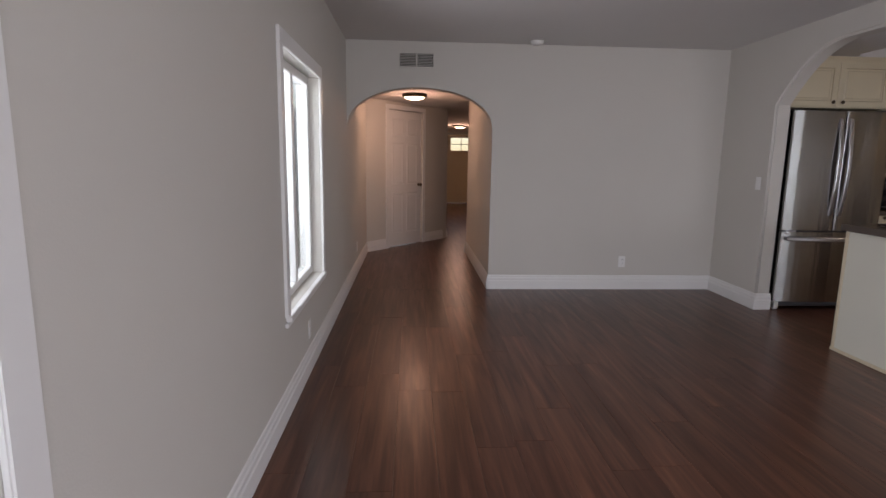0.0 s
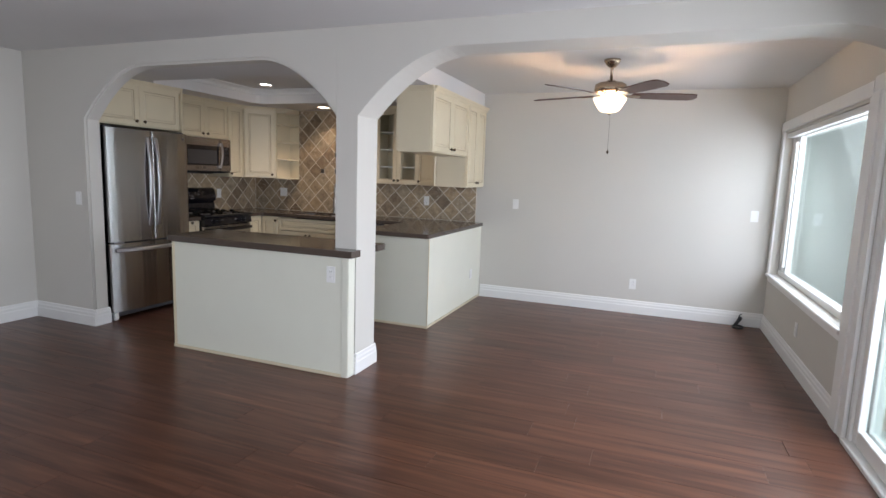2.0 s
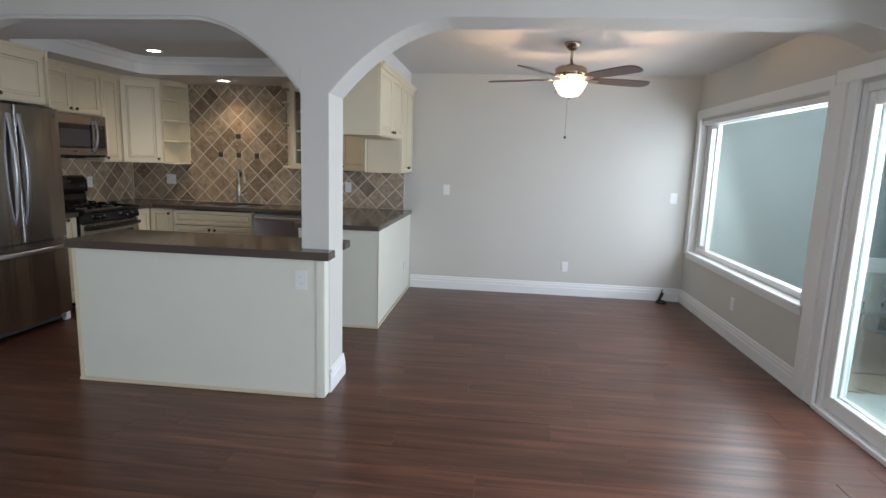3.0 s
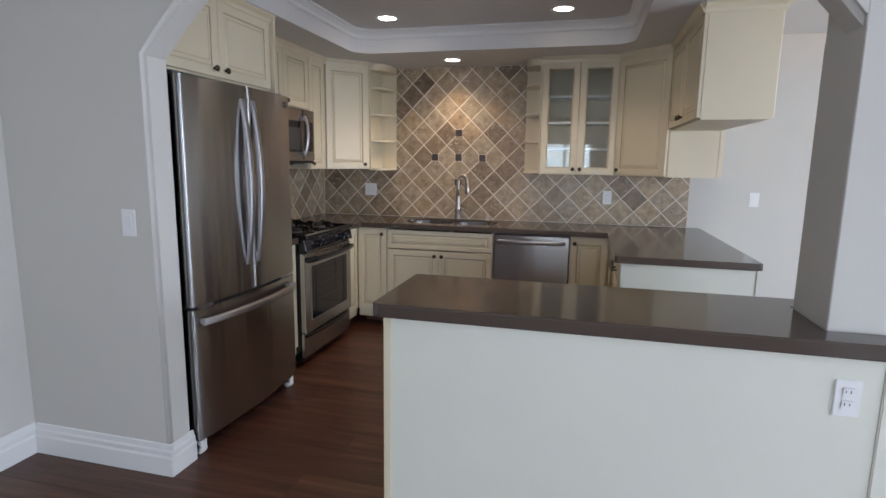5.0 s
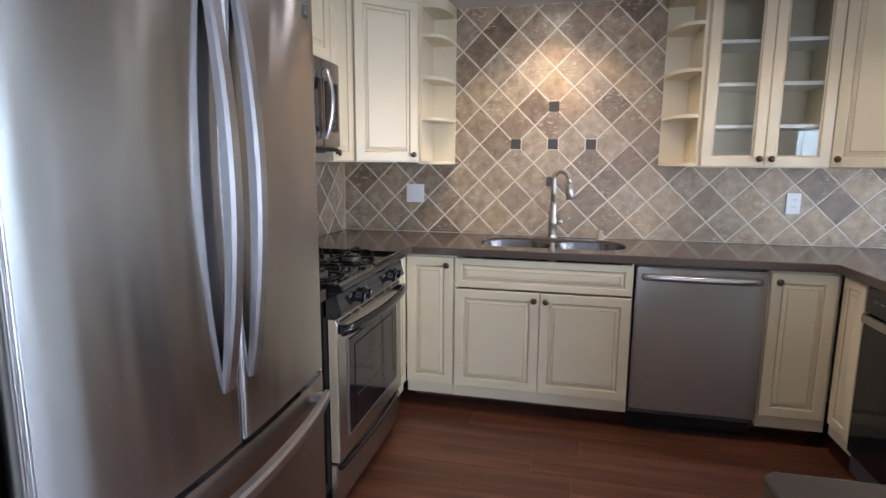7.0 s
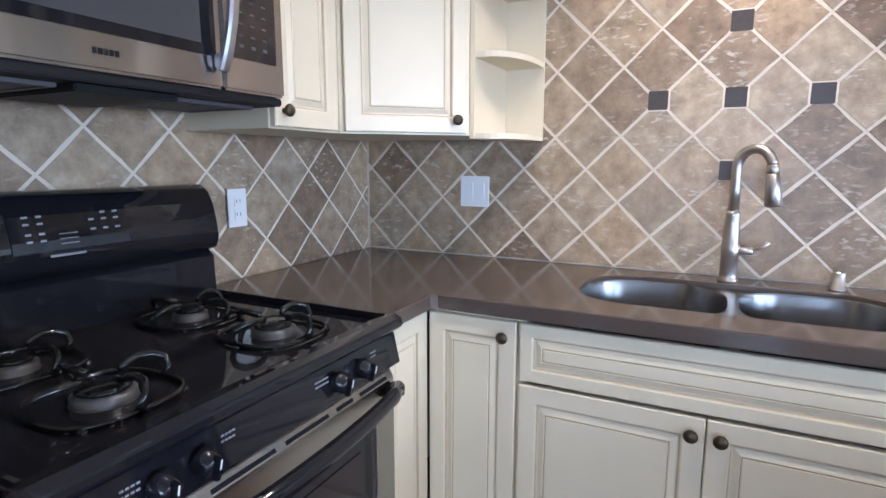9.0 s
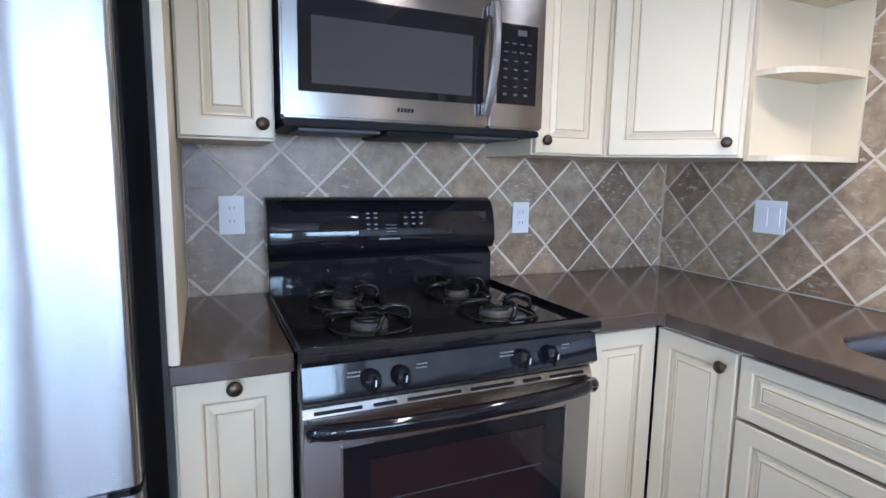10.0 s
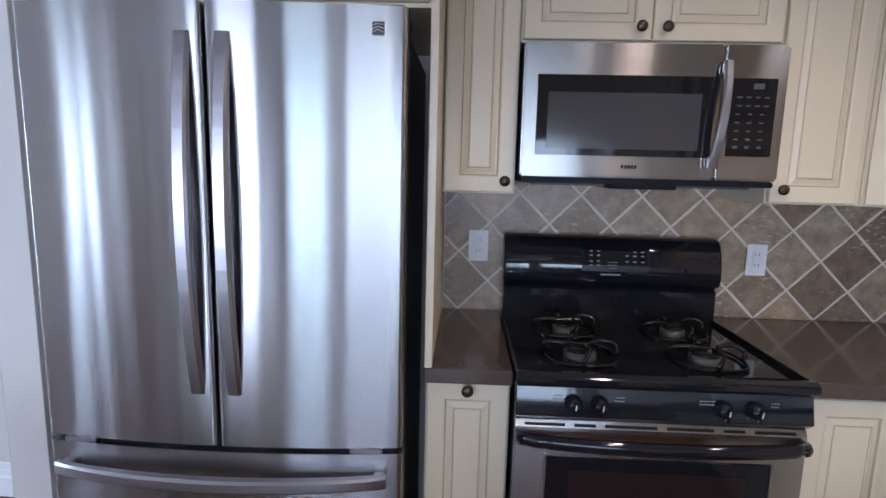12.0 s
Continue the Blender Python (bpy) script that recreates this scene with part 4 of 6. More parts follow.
# ---- appliances ----
def slab(bm, pts, z0, z1, slot=0, smooth_from=0, smooth_to=None):
    """Upright prism whose bowed side shades smooth and whose rims stay sharp."""
    faces = prism(bm, pts, z0, z1, "z", slot)
    for f in faces[2:]:
        f.smooth = True
    for f in faces[:2]:
        for e in f.edges:
            e.smooth = False
    return faces


def bowed(x0, x1, back, front, bulge, cx, hw, r=0.012, n=16):
    """Outline of a door: straight back, rounded corners, front bowed about cx."""
    def f(x):
        return front - bulge * (1 - ((x - cx) / hw) ** 2)
    pts = [(x1, back), (x0, back)]
    pts += [(x0, f(x0) + r)] + [(x0 + r * (1 - math.cos(a)), f(x0 + r) + r * (1 - math.sin(a))) for a in (0.4, 0.8, 1.2)]
    pts += [(x0 + r + (x1 - x0 - 2 * r) * k / n, f(x0 + r + (x1 - x0 - 2 * r) * k / n)) for k in range(n + 1)]
    pts += [(x1 - r * (1 - math.cos(a)), f(x1 - r) + r * (1 - math.sin(a))) for a in (1.2, 0.8, 0.4)] + [(x1, f(x1) + r)]
    return pts


fr = thing("refrigerator", "brushed stainless steel french-door refrigerator with bottom freezer", "refrigerator", pose(-2.862, -0.02, 0))
FW = 0.912
boxpart("cabinet_body", (0.012, FW - 0.012, -0.655, -0.005, 0.055, 1.775), M_GREYSIDE, fr, 0.004, "dark grey textured body")
for x0, x1, hx in ((0.0, FW / 2 - 0.003, FW / 2 - 0.046), (FW / 2 + 0.003, FW, FW / 2 + 0.046)):
    bm = bmesh.new()
    slab(bm, bowed(x0, x1, -0.665, -0.735, 0.028, FW / 2, FW / 2), 0.748, 1.80)
    d = part("door", bm, M_STEEL_F, fr)
    bm = bmesh.new()
    path = []
    for k in range(17):
        u = k / 16
        z = 0.885 + 0.85 * u
        path.append((hx, -0.762 - 0.037 * math.sin(math.pi * u) ** 0.8, z))
    rings = []
    for k, p in enumerate(path):
        u = k / 16
        hw, th = 0.017, 0.007 + 0.006 * math.sin(math.pi * u)
        prof = [(-hw, th), (-hw, -th * 0.4), (-hw * 0.7, -th), (hw * 0.7, -th), (hw, -th * 0.4), (hw, th)]
        rings.append([bm.verts.new((p[0] + a, p[1] + b, p[2])) for a, b in prof])
    for a, b in zip(rings, rings[1:]):
        for i in range(6):
            f = bm.faces.new((a[i], a[(i + 1) % 6], b[(i + 1) % 6], b[i]))
            f.smooth = False
    bm.faces.new(rings[0])
    bm.faces.new(rings[-1][::-1])
    for z in (0.90, 1.72):
        box(bm, hx - 0.012, hx + 0.012, -0.762, -0.745, z - 0.014, z + 0.014, 0.003)
    bmesh.ops.recalc_face_normals(bm, faces=bm.faces)
    part("handle", bm, M_STEEL_H, d, "bowed satin steel handle")
    x = x0 + 0.05 if x0 == 0 else x1 - 0.05
    boxpart("hinge_cover", (x - 0.045, x + 0.045, -0.70, -0.56, 1.776, 1.815), M_GREYSIDE, fr, 0.008)
bm = bmesh.new()
slab(bm, bowed(0.0, FW, -0.665, -0.735, 0.028, FW / 2, FW / 2), 0.085, 0.732)
d = part("freezer_drawer", bm, M_STEEL_F, fr)
bm = bmesh.new()
rings = []
for k in range(21):
    u = k / 20
    x = 0.035 + (FW - 0.07) * u
    y = -0.752 - 0.012 - 0.030 * math.sin(math.pi * u) ** 0.7 - 0.02 * (1 - (2 * u - 1) ** 2)
    th = 0.008 + 0.004 * math.sin(math.pi * u)
    prof = [(th, -0.017), (-th * 0.5, -0.017), (-th, -0.010), (-th, 0.010), (-th * 0.5, 0.017), (th, 0.017)]
    rings.append([bm.verts.new((x, y + a, 0.672 + b)) for a, b in prof])
for a, b in zip(rings, rings[1:]):
    for i in range(6):
        bm.faces.new((a[i], a[(i + 1) % 6], b[(i + 1) % 6], b[i]))
bm.faces.new(rings[0])
bm.faces.new(rings[-1][::-1])
for x in (0.055, FW - 0.055):
    box(bm, x - 0.014, x + 0.014, -0.765, -0.738, 0.66, 0.684, 0.003)
bmesh.ops.recalc_face_normals(bm, faces=bm.faces)
part("handle", bm, M_STEEL_H, d, "long bowed satin steel handle")
boxpart("seal_strip", (0.02, FW - 0.02, -0.72, -0.66, 0.733, 0.747), M_SLOT, fr, 0)
for x in (0.05, FW - 0.13):
    boxpart("door_hinge", (x, x + 0.08, -0.748, -0.69, 0.7335, 0.7465), M_STEEL_H, fr, 0.002, "steel door hinge")
boxpart("kick_plate", (0.03, FW - 0.03, -0.66, -0.62, 0.02, 0.083), M_GREYSIDE, fr, 0.003)
for x in (0.02, FW - 0.06):
    bm = bmesh.new()
    lathe(bm, [(0, -0.02), (0.024, -0.02), (0.026, -0.012), (0.026, 0.012), (0.024, 0.02), (0, 0.02)], pose(x + 0.02, -0.70, 0.0265, 0, 90), 16)
    box(bm, x, x + 0.04, -0.725, -0.665, 0.03, 0.084, 0.004)
    part("foot", bm, M_PLATE, fr, "pale plastic roller foot")
bm = bmesh.new()
box(bm, FW - 0.078, FW - 0.05, -0.7455, -0.738, 1.735, 1.765, 0.001)
bd = part("badge", bm, M_GREYSIDE, fr, "small square metal badge")
for k in range(3):
    bm = bmesh.new()
    tube(bm, [(FW - 0.076, -0.7462, 1.741 + 0.008 * k), (FW - 0.066, -0.7462, 1.748 + 0.006 * k), (FW - 0.052, -0.7462, 1.742 + 0.008 * k)], 0.0012, seg=5)
    part("stripe", bm, M_CHROME, bd)

# gas range
rg = thing("gas_range", "black and stainless steel gas range with oven", "range", pose(-1.665, -0.02, 0))
RW = 0.762
boxpart("body", (0.002, RW - 0.002, -0.615, -0.005, 0.03, 0.895), M_BLACK, rg, 0.002)
boxpart("storage_drawer", (0.004, RW - 0.004, -0.64, -0.616, 0.06, 0.235), M_STEEL, rg, 0.004)
bm = bmesh.new()
tube(bm, [(0.03 + 0.70 * k / 12, -0.644 - 0.016 * math.sin(math.pi * k / 12), 0.215 - 0.0 * k) for k in range(13)], 0.010, 0.012, 8)
part("drawer_handle", bm, M_BLACK, rg, "black scooped drawer grip")
bm = bmesh.new()
prism(bm, [(-0.616, 0.245), (-0.655, 0.245), (-0.655, 0.780), (-0.645, 0.800), (-0.616, 0.801)], 0.004, RW - 0.004, "x")
od = soften(part("oven_door", bm, M_STEEL, rg), 0.003)
bm = bmesh.new()
box(bm, 0.090, RW - 0.090, -0.659, -0.6555, 0.325, 0.700, 0.001)
part("window_surround", bm, M_BLACK, od)
bm = bmesh.new()
box(bm, 0.150, RW - 0.150, -0.6615, -0.6595, 0.375, 0.665, 0.0005)
part("oven_window", bm, M_DARKGLASS, od, "dark oven window")
bm = bmesh.new()
for z in (0.45, 0.56):
    box(bm, 0.16, RW - 0.16, -0.6625, -0.6618, z, z + 0.003)
tagged(part("rack_line", bm, M_GREYSIDE, od), kind="stuff")
bm = bmesh.new()
for x0, x1, z0, z1 in ((0.084, 0.0895, 0.32, 0.705), (RW - 0.0895, RW - 0.084, 0.32, 0.705), (0.0895, RW - 0.0895, 0.318, 0.3245)):
    box(bm, x0, x1, -0.6605, -0.6555, z0, z1, 0.0008)
part("window_rim", bm, M_CHROME, od)
bm = bmesh.new()
tube(bm, [(0.012 + 0.738 * k / 16, -0.672 - 0.040 * math.sin(math.pi * k / 16) ** 0.6, 0.758) for k in range(17)], 0.016, 0.019, 12)
for x in (0.03, RW - 0.03):
    box(bm, x - 0.02, x + 0.02, -0.69, -0.656, 0.742, 0.774, 0.005)
part("handle", bm, M_BLACK, od, "glossy black bowed oven handle")
bm = bmesh.new()
for x0, x1 in ((0.03, 0.135), (0.16, 0.215), (0.24, 0.375), (0.40, 0.52), (0.545, 0.60), (0.625, 0.73)):
    prism(bm, [(-0.652, 0.7838), (-0.6537, 0.7836), (-0.6502, 0.7904), (-0.6485, 0.7906)], x0, x1, "x")
tagged(part("vent_slot", bm, M_VENT, od), kind="stuff")
bm = bmesh.new()
prism(bm, [(-0.60, 0.805), (-0.655, 0.806), (-0.672, 0.82), (-0.655, 0.895), (-0.60, 0.90)], 0.002, RW - 0.002, "x")
cp = soften(part("control_panel", bm, M_BLACK, rg), 0.003)
for x in (0.150, 0.218, 0.530, 0.610):
    bm = bmesh.new()
    lathe(bm, [(0, 0), (0.021, 0), (0.022, 0.005), (0.019, 0.012), (0.017, 0.026), (0.013, 0.030), (0, 0.030)], seg=18)
    box(bm, -0.0045, 0.0045, -0.019, 0.019, 0.024, 0.038, 0.002)
    kb = part("knob", bm, M_BLACK, cp, "glossy black knob", pose(x, -0.665, 0.857, 103))
    bm = bmesh.new()
    box(bm, -0.0012, 0.0012, 0.002, 0.018, 0.0382, 0.0388)
    part("pointer", bm, M_PLATE, kb)
bm = bmesh.new()
for x, w in ((0.098, 0.03), (0.255, 0.028), (0.470, 0.04), (0.650, 0.022)):
    for dz in (0.0, 0.008):
        z = 0.862 + dz
        y = -0.672 + (z - 0.82) * 0.2267 - 0.0012
        for k in range(4):
            x0 = x + (w / 4) * k + (0.002 if dz else 0.0)
            box(bm, x0, x0 + w / 4 - 0.0022, y, y + 0.0008, z, z + 0.0032)
tagged(part("printed_marks", bm, M_PRINT, cp), kind="stuff")
# cooktop
bm = bmesh.new()
prism(bm, [(-0.60, 0.893), (-0.668, 0.897), (-0.680, 0.908), (-0.678, 0.925), (-0.660, 0.934), (-0.630, 0.928), (-0.610, 0.916), (-0.09, 0.916), (-0.09, 0.893)], 0.0, RW, "x")
ct = soften(part("cooktop", bm, M_BLACK, rg), 0.004)
for x0, x1 in ((0.0, 0.018), (RW - 0.018, RW)):
    boxpart("cooktop_rim", (x0, x1, -0.64, -0.09, 0.915, 0.931), M_BLACK, ct, 0.006)


def burner(x, y, r, turn):
    bm = bmesh.new()
    lathe(bm, [(r + 0.006, 0.0005), (r + 0.004, 0.004), (r + 0.004, 0.014), (r * 0.9, 0.018), (0, 0.018)], pose(x, y, 0.916), 24)
    bu = part("burner", bm, M_BURNER, ct, "pale cast aluminium burner head")
    bm = bmesh.new()
    lathe(bm, [(0, 0.0185), (r * 0.92, 0.0185), (r * 0.94, 0.023), (r * 0.8, 0.027), (0, 0.028)], pose(x, y, 0.916), 20)
    part("burner_cap", bm, M_IRON, bu, "dark burner cap")
    bm = bmesh.new()
    R = 0.098
    loop = []
    for k in range(33):
        a = 2 * math.pi * k / 32
        q = R / (abs(math.cos(a)) ** 3 + abs(math.sin(a)) ** 3) ** (1 / 3)
        loop.append((x + q * math.cos(a), y + q * math.sin(a), 0.9225))
    tube(bm, loop, 0.0042, 0.0050, seg=8)
    for k in range(4):
        a = k * math.pi / 2 + turn
        c, s = math.cos(a), math.sin(a)
        prof = ((0.098, 0.923, 0.0), (0.106, 0.936, 0.002), (0.102, 0.951, 0.008), (0.088, 0.959, 0.016), (0.066, 0.961, 0.020), (0.046, 0.958, 0.016), (0.030, 0.954, 0.008))
        tube(bm, [(x + q * c - w * s, y + q * s + w * c, z) for q, z, w in prof], 0.0058, 0.0075, seg=8)
    for k in range(4):
        a = k * math.pi / 2 + math.pi / 4
        lathe(bm, [(0.008, 0.9165), (0.007, 0.922), (0, 0.922)], pose(x + 0.110 * math.cos(a), y + 0.110 * math.sin(a), 0), 8)
    part("grate", bm, M_IRON, ct, "curved glossy black burner grate")


for x in (0.20, 0.56):
    burner(x, -0.225, 0.034, 0.12)
    burner(x, -0.48, 0.042, -0.10)
bm = bmesh.new()
prism(bm, [(-0.012, 0.90), (-0.088, 0.90), (-0.085, 1.025), (-0.070, 1.04), (-0.012, 1.04)], 0.004, RW - 0.004, "x")
soften(part("backguard_base", bm, M_BLACK, rg), 0.004)
bm = bmesh.new()
prism(bm, [(-0.012, 1.0405), (-0.075, 1.0405), (-0.098, 1.05), (-0.108, 1.075), (-0.104, 1.12), (-0.092, 1.17), (-0.076, 1.20), (-0.055, 1.215), (-0.012, 1.218)], 0.0, RW, "x")
bg = part("backguard", bm, M_BLACK, rg, "glossy black curved backguard")
for f in bg.data.polygons[2:]:
    f.use_smooth = True
soften(bg, 0.008)


def guard_y(z):
    pts = [(1.075, -0.108), (1.12, -0.104), (1.17, -0.092), (1.20, -0.076)]
    for (z0, y0), (z1, y1) in zip(pts, pts[1:]):
        if z <= z1:
            return y0 + (y1 - y0) * (z - z0) / (z1 - z0)
    return -0.076


bm = bmesh.new()
for x0, x1, z0, z1 in ((0.275, 0.510, 1.098, 1.182),):
    prism(bm, [(guard_y(z0) - 0.0012, z0), (guard_y(z0) - 0.003, z0), (guard_y(1.12) - 0.003, 1.12), (guard_y(1.17) - 0.003, 1.17), (guard_y(z1) - 0.003, z1), (guard_y(z1) - 0.0012, z1), (guard_y(1.17) - 0.0012, 1.17), (guard_y(1.12) - 0.0012, 1.12)], x0, x1, "x")
dp = part("display_panel", bm, M_BLACK, bg, "dark touch panel")
bm = bmesh.new()
for gx in (0.300, 0.325, 0.425, 0.452, 0.479):
    for gz in (1.118, 1.132, 1.152, 1.166):
        if (gx < 0.4 or gz > 1.12) and not (gx == 0.425 and gz > 1.16):
            box(bm, gx, gx + 0.011, guard_y(gz) - 0.0042, guard_y(gz) - 0.0034, gz, gz + 0.0045)
for gz in (1.110, 1.120, 1.130):
    box(bm, 0.362, 0.398, guard_y(gz) - 0.0042, guard_y(gz) - 0.0034, gz, gz + 0.002)
box(bm, 0.340, 0.410, guard_y(1.088) - 0.0018, guard_y(1.088) - 0.0008, 1.085, 1.090)
tagged(part("printed_marks", bm, M_PRINT, dp), kind="stuff")

# microwave
mw = thing("microwave", "stainless steel over-the-range microwave with black window", "microwave", pose(-1.648, -0.014, 1.405))
MW, MH = 0.760, 0.412
boxpart("body", (0.002, MW - 0.002, -0.325, 0, 0.022, MH), M_GREYSIDE, mw, 0.002)
bm = bmesh.new()
box(bm, 0.0, MW - 0.186, -0.352, -0.3255, 0.024, MH, 0.006)
dr = part("door", bm, M_STEEL_M, mw)
bm = bmesh.new()
box(bm, 0.042, MW - 0.205, -0.355, -0.3525, 0.088, 0.320, 0.0008)
part("window_surround", bm, M_BLACK, dr)
bm = bmesh.new()
box(bm, 0.074, MW - 0.242, -0.3565, -0.3552, 0.108, 0.270, 0.0004)
part("window", bm, M_SCREEN, dr, "grey mesh window")
bm = bmesh.new()
rings = []
for k in range(19):
    u = k / 18
    cx, cy, cz = MW - 0.183 - 0.022 * (1 - u), -0.372 - 0.030 * math.sin(math.pi * u) ** 0.8, 0.058 + 0.305 * u
    prof = [(-0.012, 0.006), (-0.012, -0.003), (-0.007, -0.008), (0.007, -0.008), (0.012, -0.003), (0.012, 0.006)]
    rings.append([bm.verts.new((cx + a, cy + b, cz)) for a, b in prof])
for a, b in zip(rings, rings[1:]):
    for i in range(6):
        bm.faces.new((a[i], a[(i + 1) % 6], b[(i + 1) % 6], b[i]))
bm.faces.new(rings[0])
bm.faces.new(rings[-1][::-1])
for cx, z in ((MW - 0.2035, 0.078), (MW - 0.1845, 0.343)):
    box(bm, cx - 0.009, cx + 0.009, -0.374, -0.3525, z - 0.016, z + 0.016, 0.004)
bmesh.ops.recalc_face_normals(bm, faces=bm.faces)
part("handle", bm, M_STEEL_H, dr, "bowed steel handle")
bm = bmesh.new()
box(bm, MW - 0.184, MW, -0.352, -0.3255, 0.024, MH, 0.006)
ctl = part("control_side", bm, M_STEEL_M, mw)
bm = bmesh.new()
box(bm, MW - 0.160, MW - 0.030, -0.355, -0.3525, 0.095, 0.318, 0.0008)
pn = part("keypad", bm, M_BLACK, ctl, "black keypad")
bm = bmesh.new()
for r in range(7):
    for k in range(4 if r in (0, 1) else 3):
        n = 4 if r in (0, 1) else 3
        x = MW - 0.148 + k * (0.104 / (n - 1)) * (n - 1) / n + 0.006
        z = 0.262 - r * 0.024
        box(bm, x, x + (0.014 if n == 4 else 0.012), -0.3562, -0.3553, z, z + (0.004 if r != 6 else 0.007))
box(bm, MW - 0.098, MW - 0.068, -0.3562, -0.3553, 0.287, 0.303)
tagged(part("printed_marks", bm, M_MARK, pn), kind="stuff")
bm = bmesh.new()
for k, w in enumerate((0.006, 0.007, 0.007, 0.007, 0.007)):
    box(bm, 0.300 + k * 0.0095, 0.300 + k * 0.0095 + w, -0.3532, -0.3521, 0.052, 0.062)
tagged(part("maker_mark", bm, M_VENT, dr), kind="stuff")
bm = bmesh.new()
box(bm, 0.006, MW - 0.006, -0.345, -0.005, 0.004, 0.0215, 0.003)
vb = part("vent_base", bm, M_VENT, mw, "black vented underside")
for x0, x1 in ((0.05, 0.27), (0.49, 0.71)):
    bm = bmesh.new()
    for y in (-0.285, -0.085):
        box(bm, x0, x1, y - 0.008, y + 0.008, -0.004, 0.0036, 0.001)
    for x in (x0, x1 - 0.014):
        box(bm, x, x + 0.014, -0.277, -0.093, -0.004, 0.0036, 0.001)
    gf = part("grease_filter", bm, M_GREYSIDE, vb, "dark grey filter grille")
    for k in range(8):
        y = -0.265 + k * 0.0225
        boxpart("slat", (x0 + 0.0145, x1 - 0.0145, y, y + 0.009, -0.002, 0.0034), M_GREYSIDE, gf, 0)
boxpart("lamp_housing", (0.28, 0.48, -0.325, -0.06, -0.010, 0.0036), M_VENT, vb, 0.003)

# dishwasher
dw = thing("dishwasher", "brushed stainless steel dishwasher under the worktop", "dishwasher", east(-1.800))
boxpart("body", (0.004, 0.598, -0.585, -0.02, 0.09, 0.866), M_GREYSIDE, dw, 0.001)
boxpart("door", (0.006, 0.596, -0.625, -0.586, 0.125, 0.862), M_STEEL_D, dw, 0.006)
bm = bmesh.new()
tube(bm, [(0.035 + 0.53 * k / 14, -0.634 - 0.028 * math.sin(math.pi * k / 14) ** 0.5, 0.815) for k in range(15)], 0.010, 0.016, 8)
part("handle", bm, M_STEEL_H, dw, "bowed steel handle")
boxpart("toe_kick", (0.006, 0.596, -0.545, -0.52, 0.001, 0.12), M_BLACK, dw, 0.001)


# ---- wall plates ----
def plate(m, kind, label, wide=0.072):
    """A wall plate facing local -y, its middle at m."""
    p = thing("wall_outlet" if kind == "outlet" else "light_switch", label, "outlet" if kind == "outlet" else "switch", m)
    boxpart("cover_plate", (-wide / 2, wide / 2, -0.006, -0.0008, -0.058, 0.058), M_PLATE, p, 0.002)
    if kind == "outlet":
        for z in (-0.02, 0.02):
            bm = bmesh.new()
            box(bm, -0.016, 0.016, -0.0085, -0.006, z - 0.0145, z + 0.0145, 0.004)
            s = part("socket", bm, M_PLATE, p)
            for x in (-0.0065, 0.0065):
                boxpart("slot", (x - 0.001, x + 0.001, -0.0089, -0.0083, z - 0.003, z + 0.006), M_SLOT, s, 0)
    else:
        n = 2 if wide > 0.1 else 1
        for k in range(n):
            x = (k - (n - 1) / 2) * 0.046
            bm = bmesh.new()
            prism(bm, [(-0.006, -0.033), (-0.0075, -0.033), (-0.0105, 0.033), (-0.006, 0.033)], x - 0.0165, x + 0.0165, "x")
            part("rocker", bm, M_PLATE, p)
    return p


def on_east(y, z, off=0.0):
    return pose(-off, y, z, 0, 0, -90)


plate(on_east(-3.84, 1.163), "switch", "white rocker switch on the dining wall")
plate(on_east(-6.355, 1.162), "switch", "white rocker switch beside the picture window")
plate(on_east(-5.227, 0.336), "outlet", "white duplex outlet low on the dining wall")
plate(on_east(-2.687, 1.148, 0.011), "outlet", "white outlet on the stone backsplash")
plate(on_east(-0.497, 1.165, 0.011), "switch", "white double switch on the stone backsplash", 0.118)
plate(pose(-1.754, -0.011, 1.161), "outlet", "white duplex outlet on the stone backsplash beside the range")
plate(pose(-0.733, -0.011, 1.137), "outlet", "white duplex outlet on the stone backsplash beside the range")
plate(pose(BX0, -3.285, 0.745, 0, 0, -90), "outlet", "white outlet on the bar's half wall")
plate(pose(XP, -0.595, 1.157, 0, 0, -90), "switch", "white rocker switch beside the refrigerator arch")
plate(pose(-3.99, YN, 0.297), "outlet", "white duplex outlet low on the living room wall")
plate(pose(XW, -2.10, 0.264, 0, 0, 90), "outlet", "white outlet under the west window")
plate(pose(XW, 0.9, 0.30, 0, 0, 90), "outlet", "white outlet low in the hall")
plate(pose(-0.368, -3.426, 0.33), "outlet", "white outlet on the peninsula's back")
plate(pose(-1.35, YS, 0.33, 0, 0, 180), "outlet", "painted outlet under the picture window")
bm = bmesh.new()
lathe(bm, [(0, 0.0005), (0.004, 0.0005), (0.0025, 0.004), (0.0025, 0.016), (0.006, 0.018), (0.005, 0.021), (0, 0.021)], pose(0, -4.854, 1.814, 0, -90, 0), 10)
tagged(part("wall_hook", bm, M_CHROME), "small metal hook screwed into the dining wall", "hook")

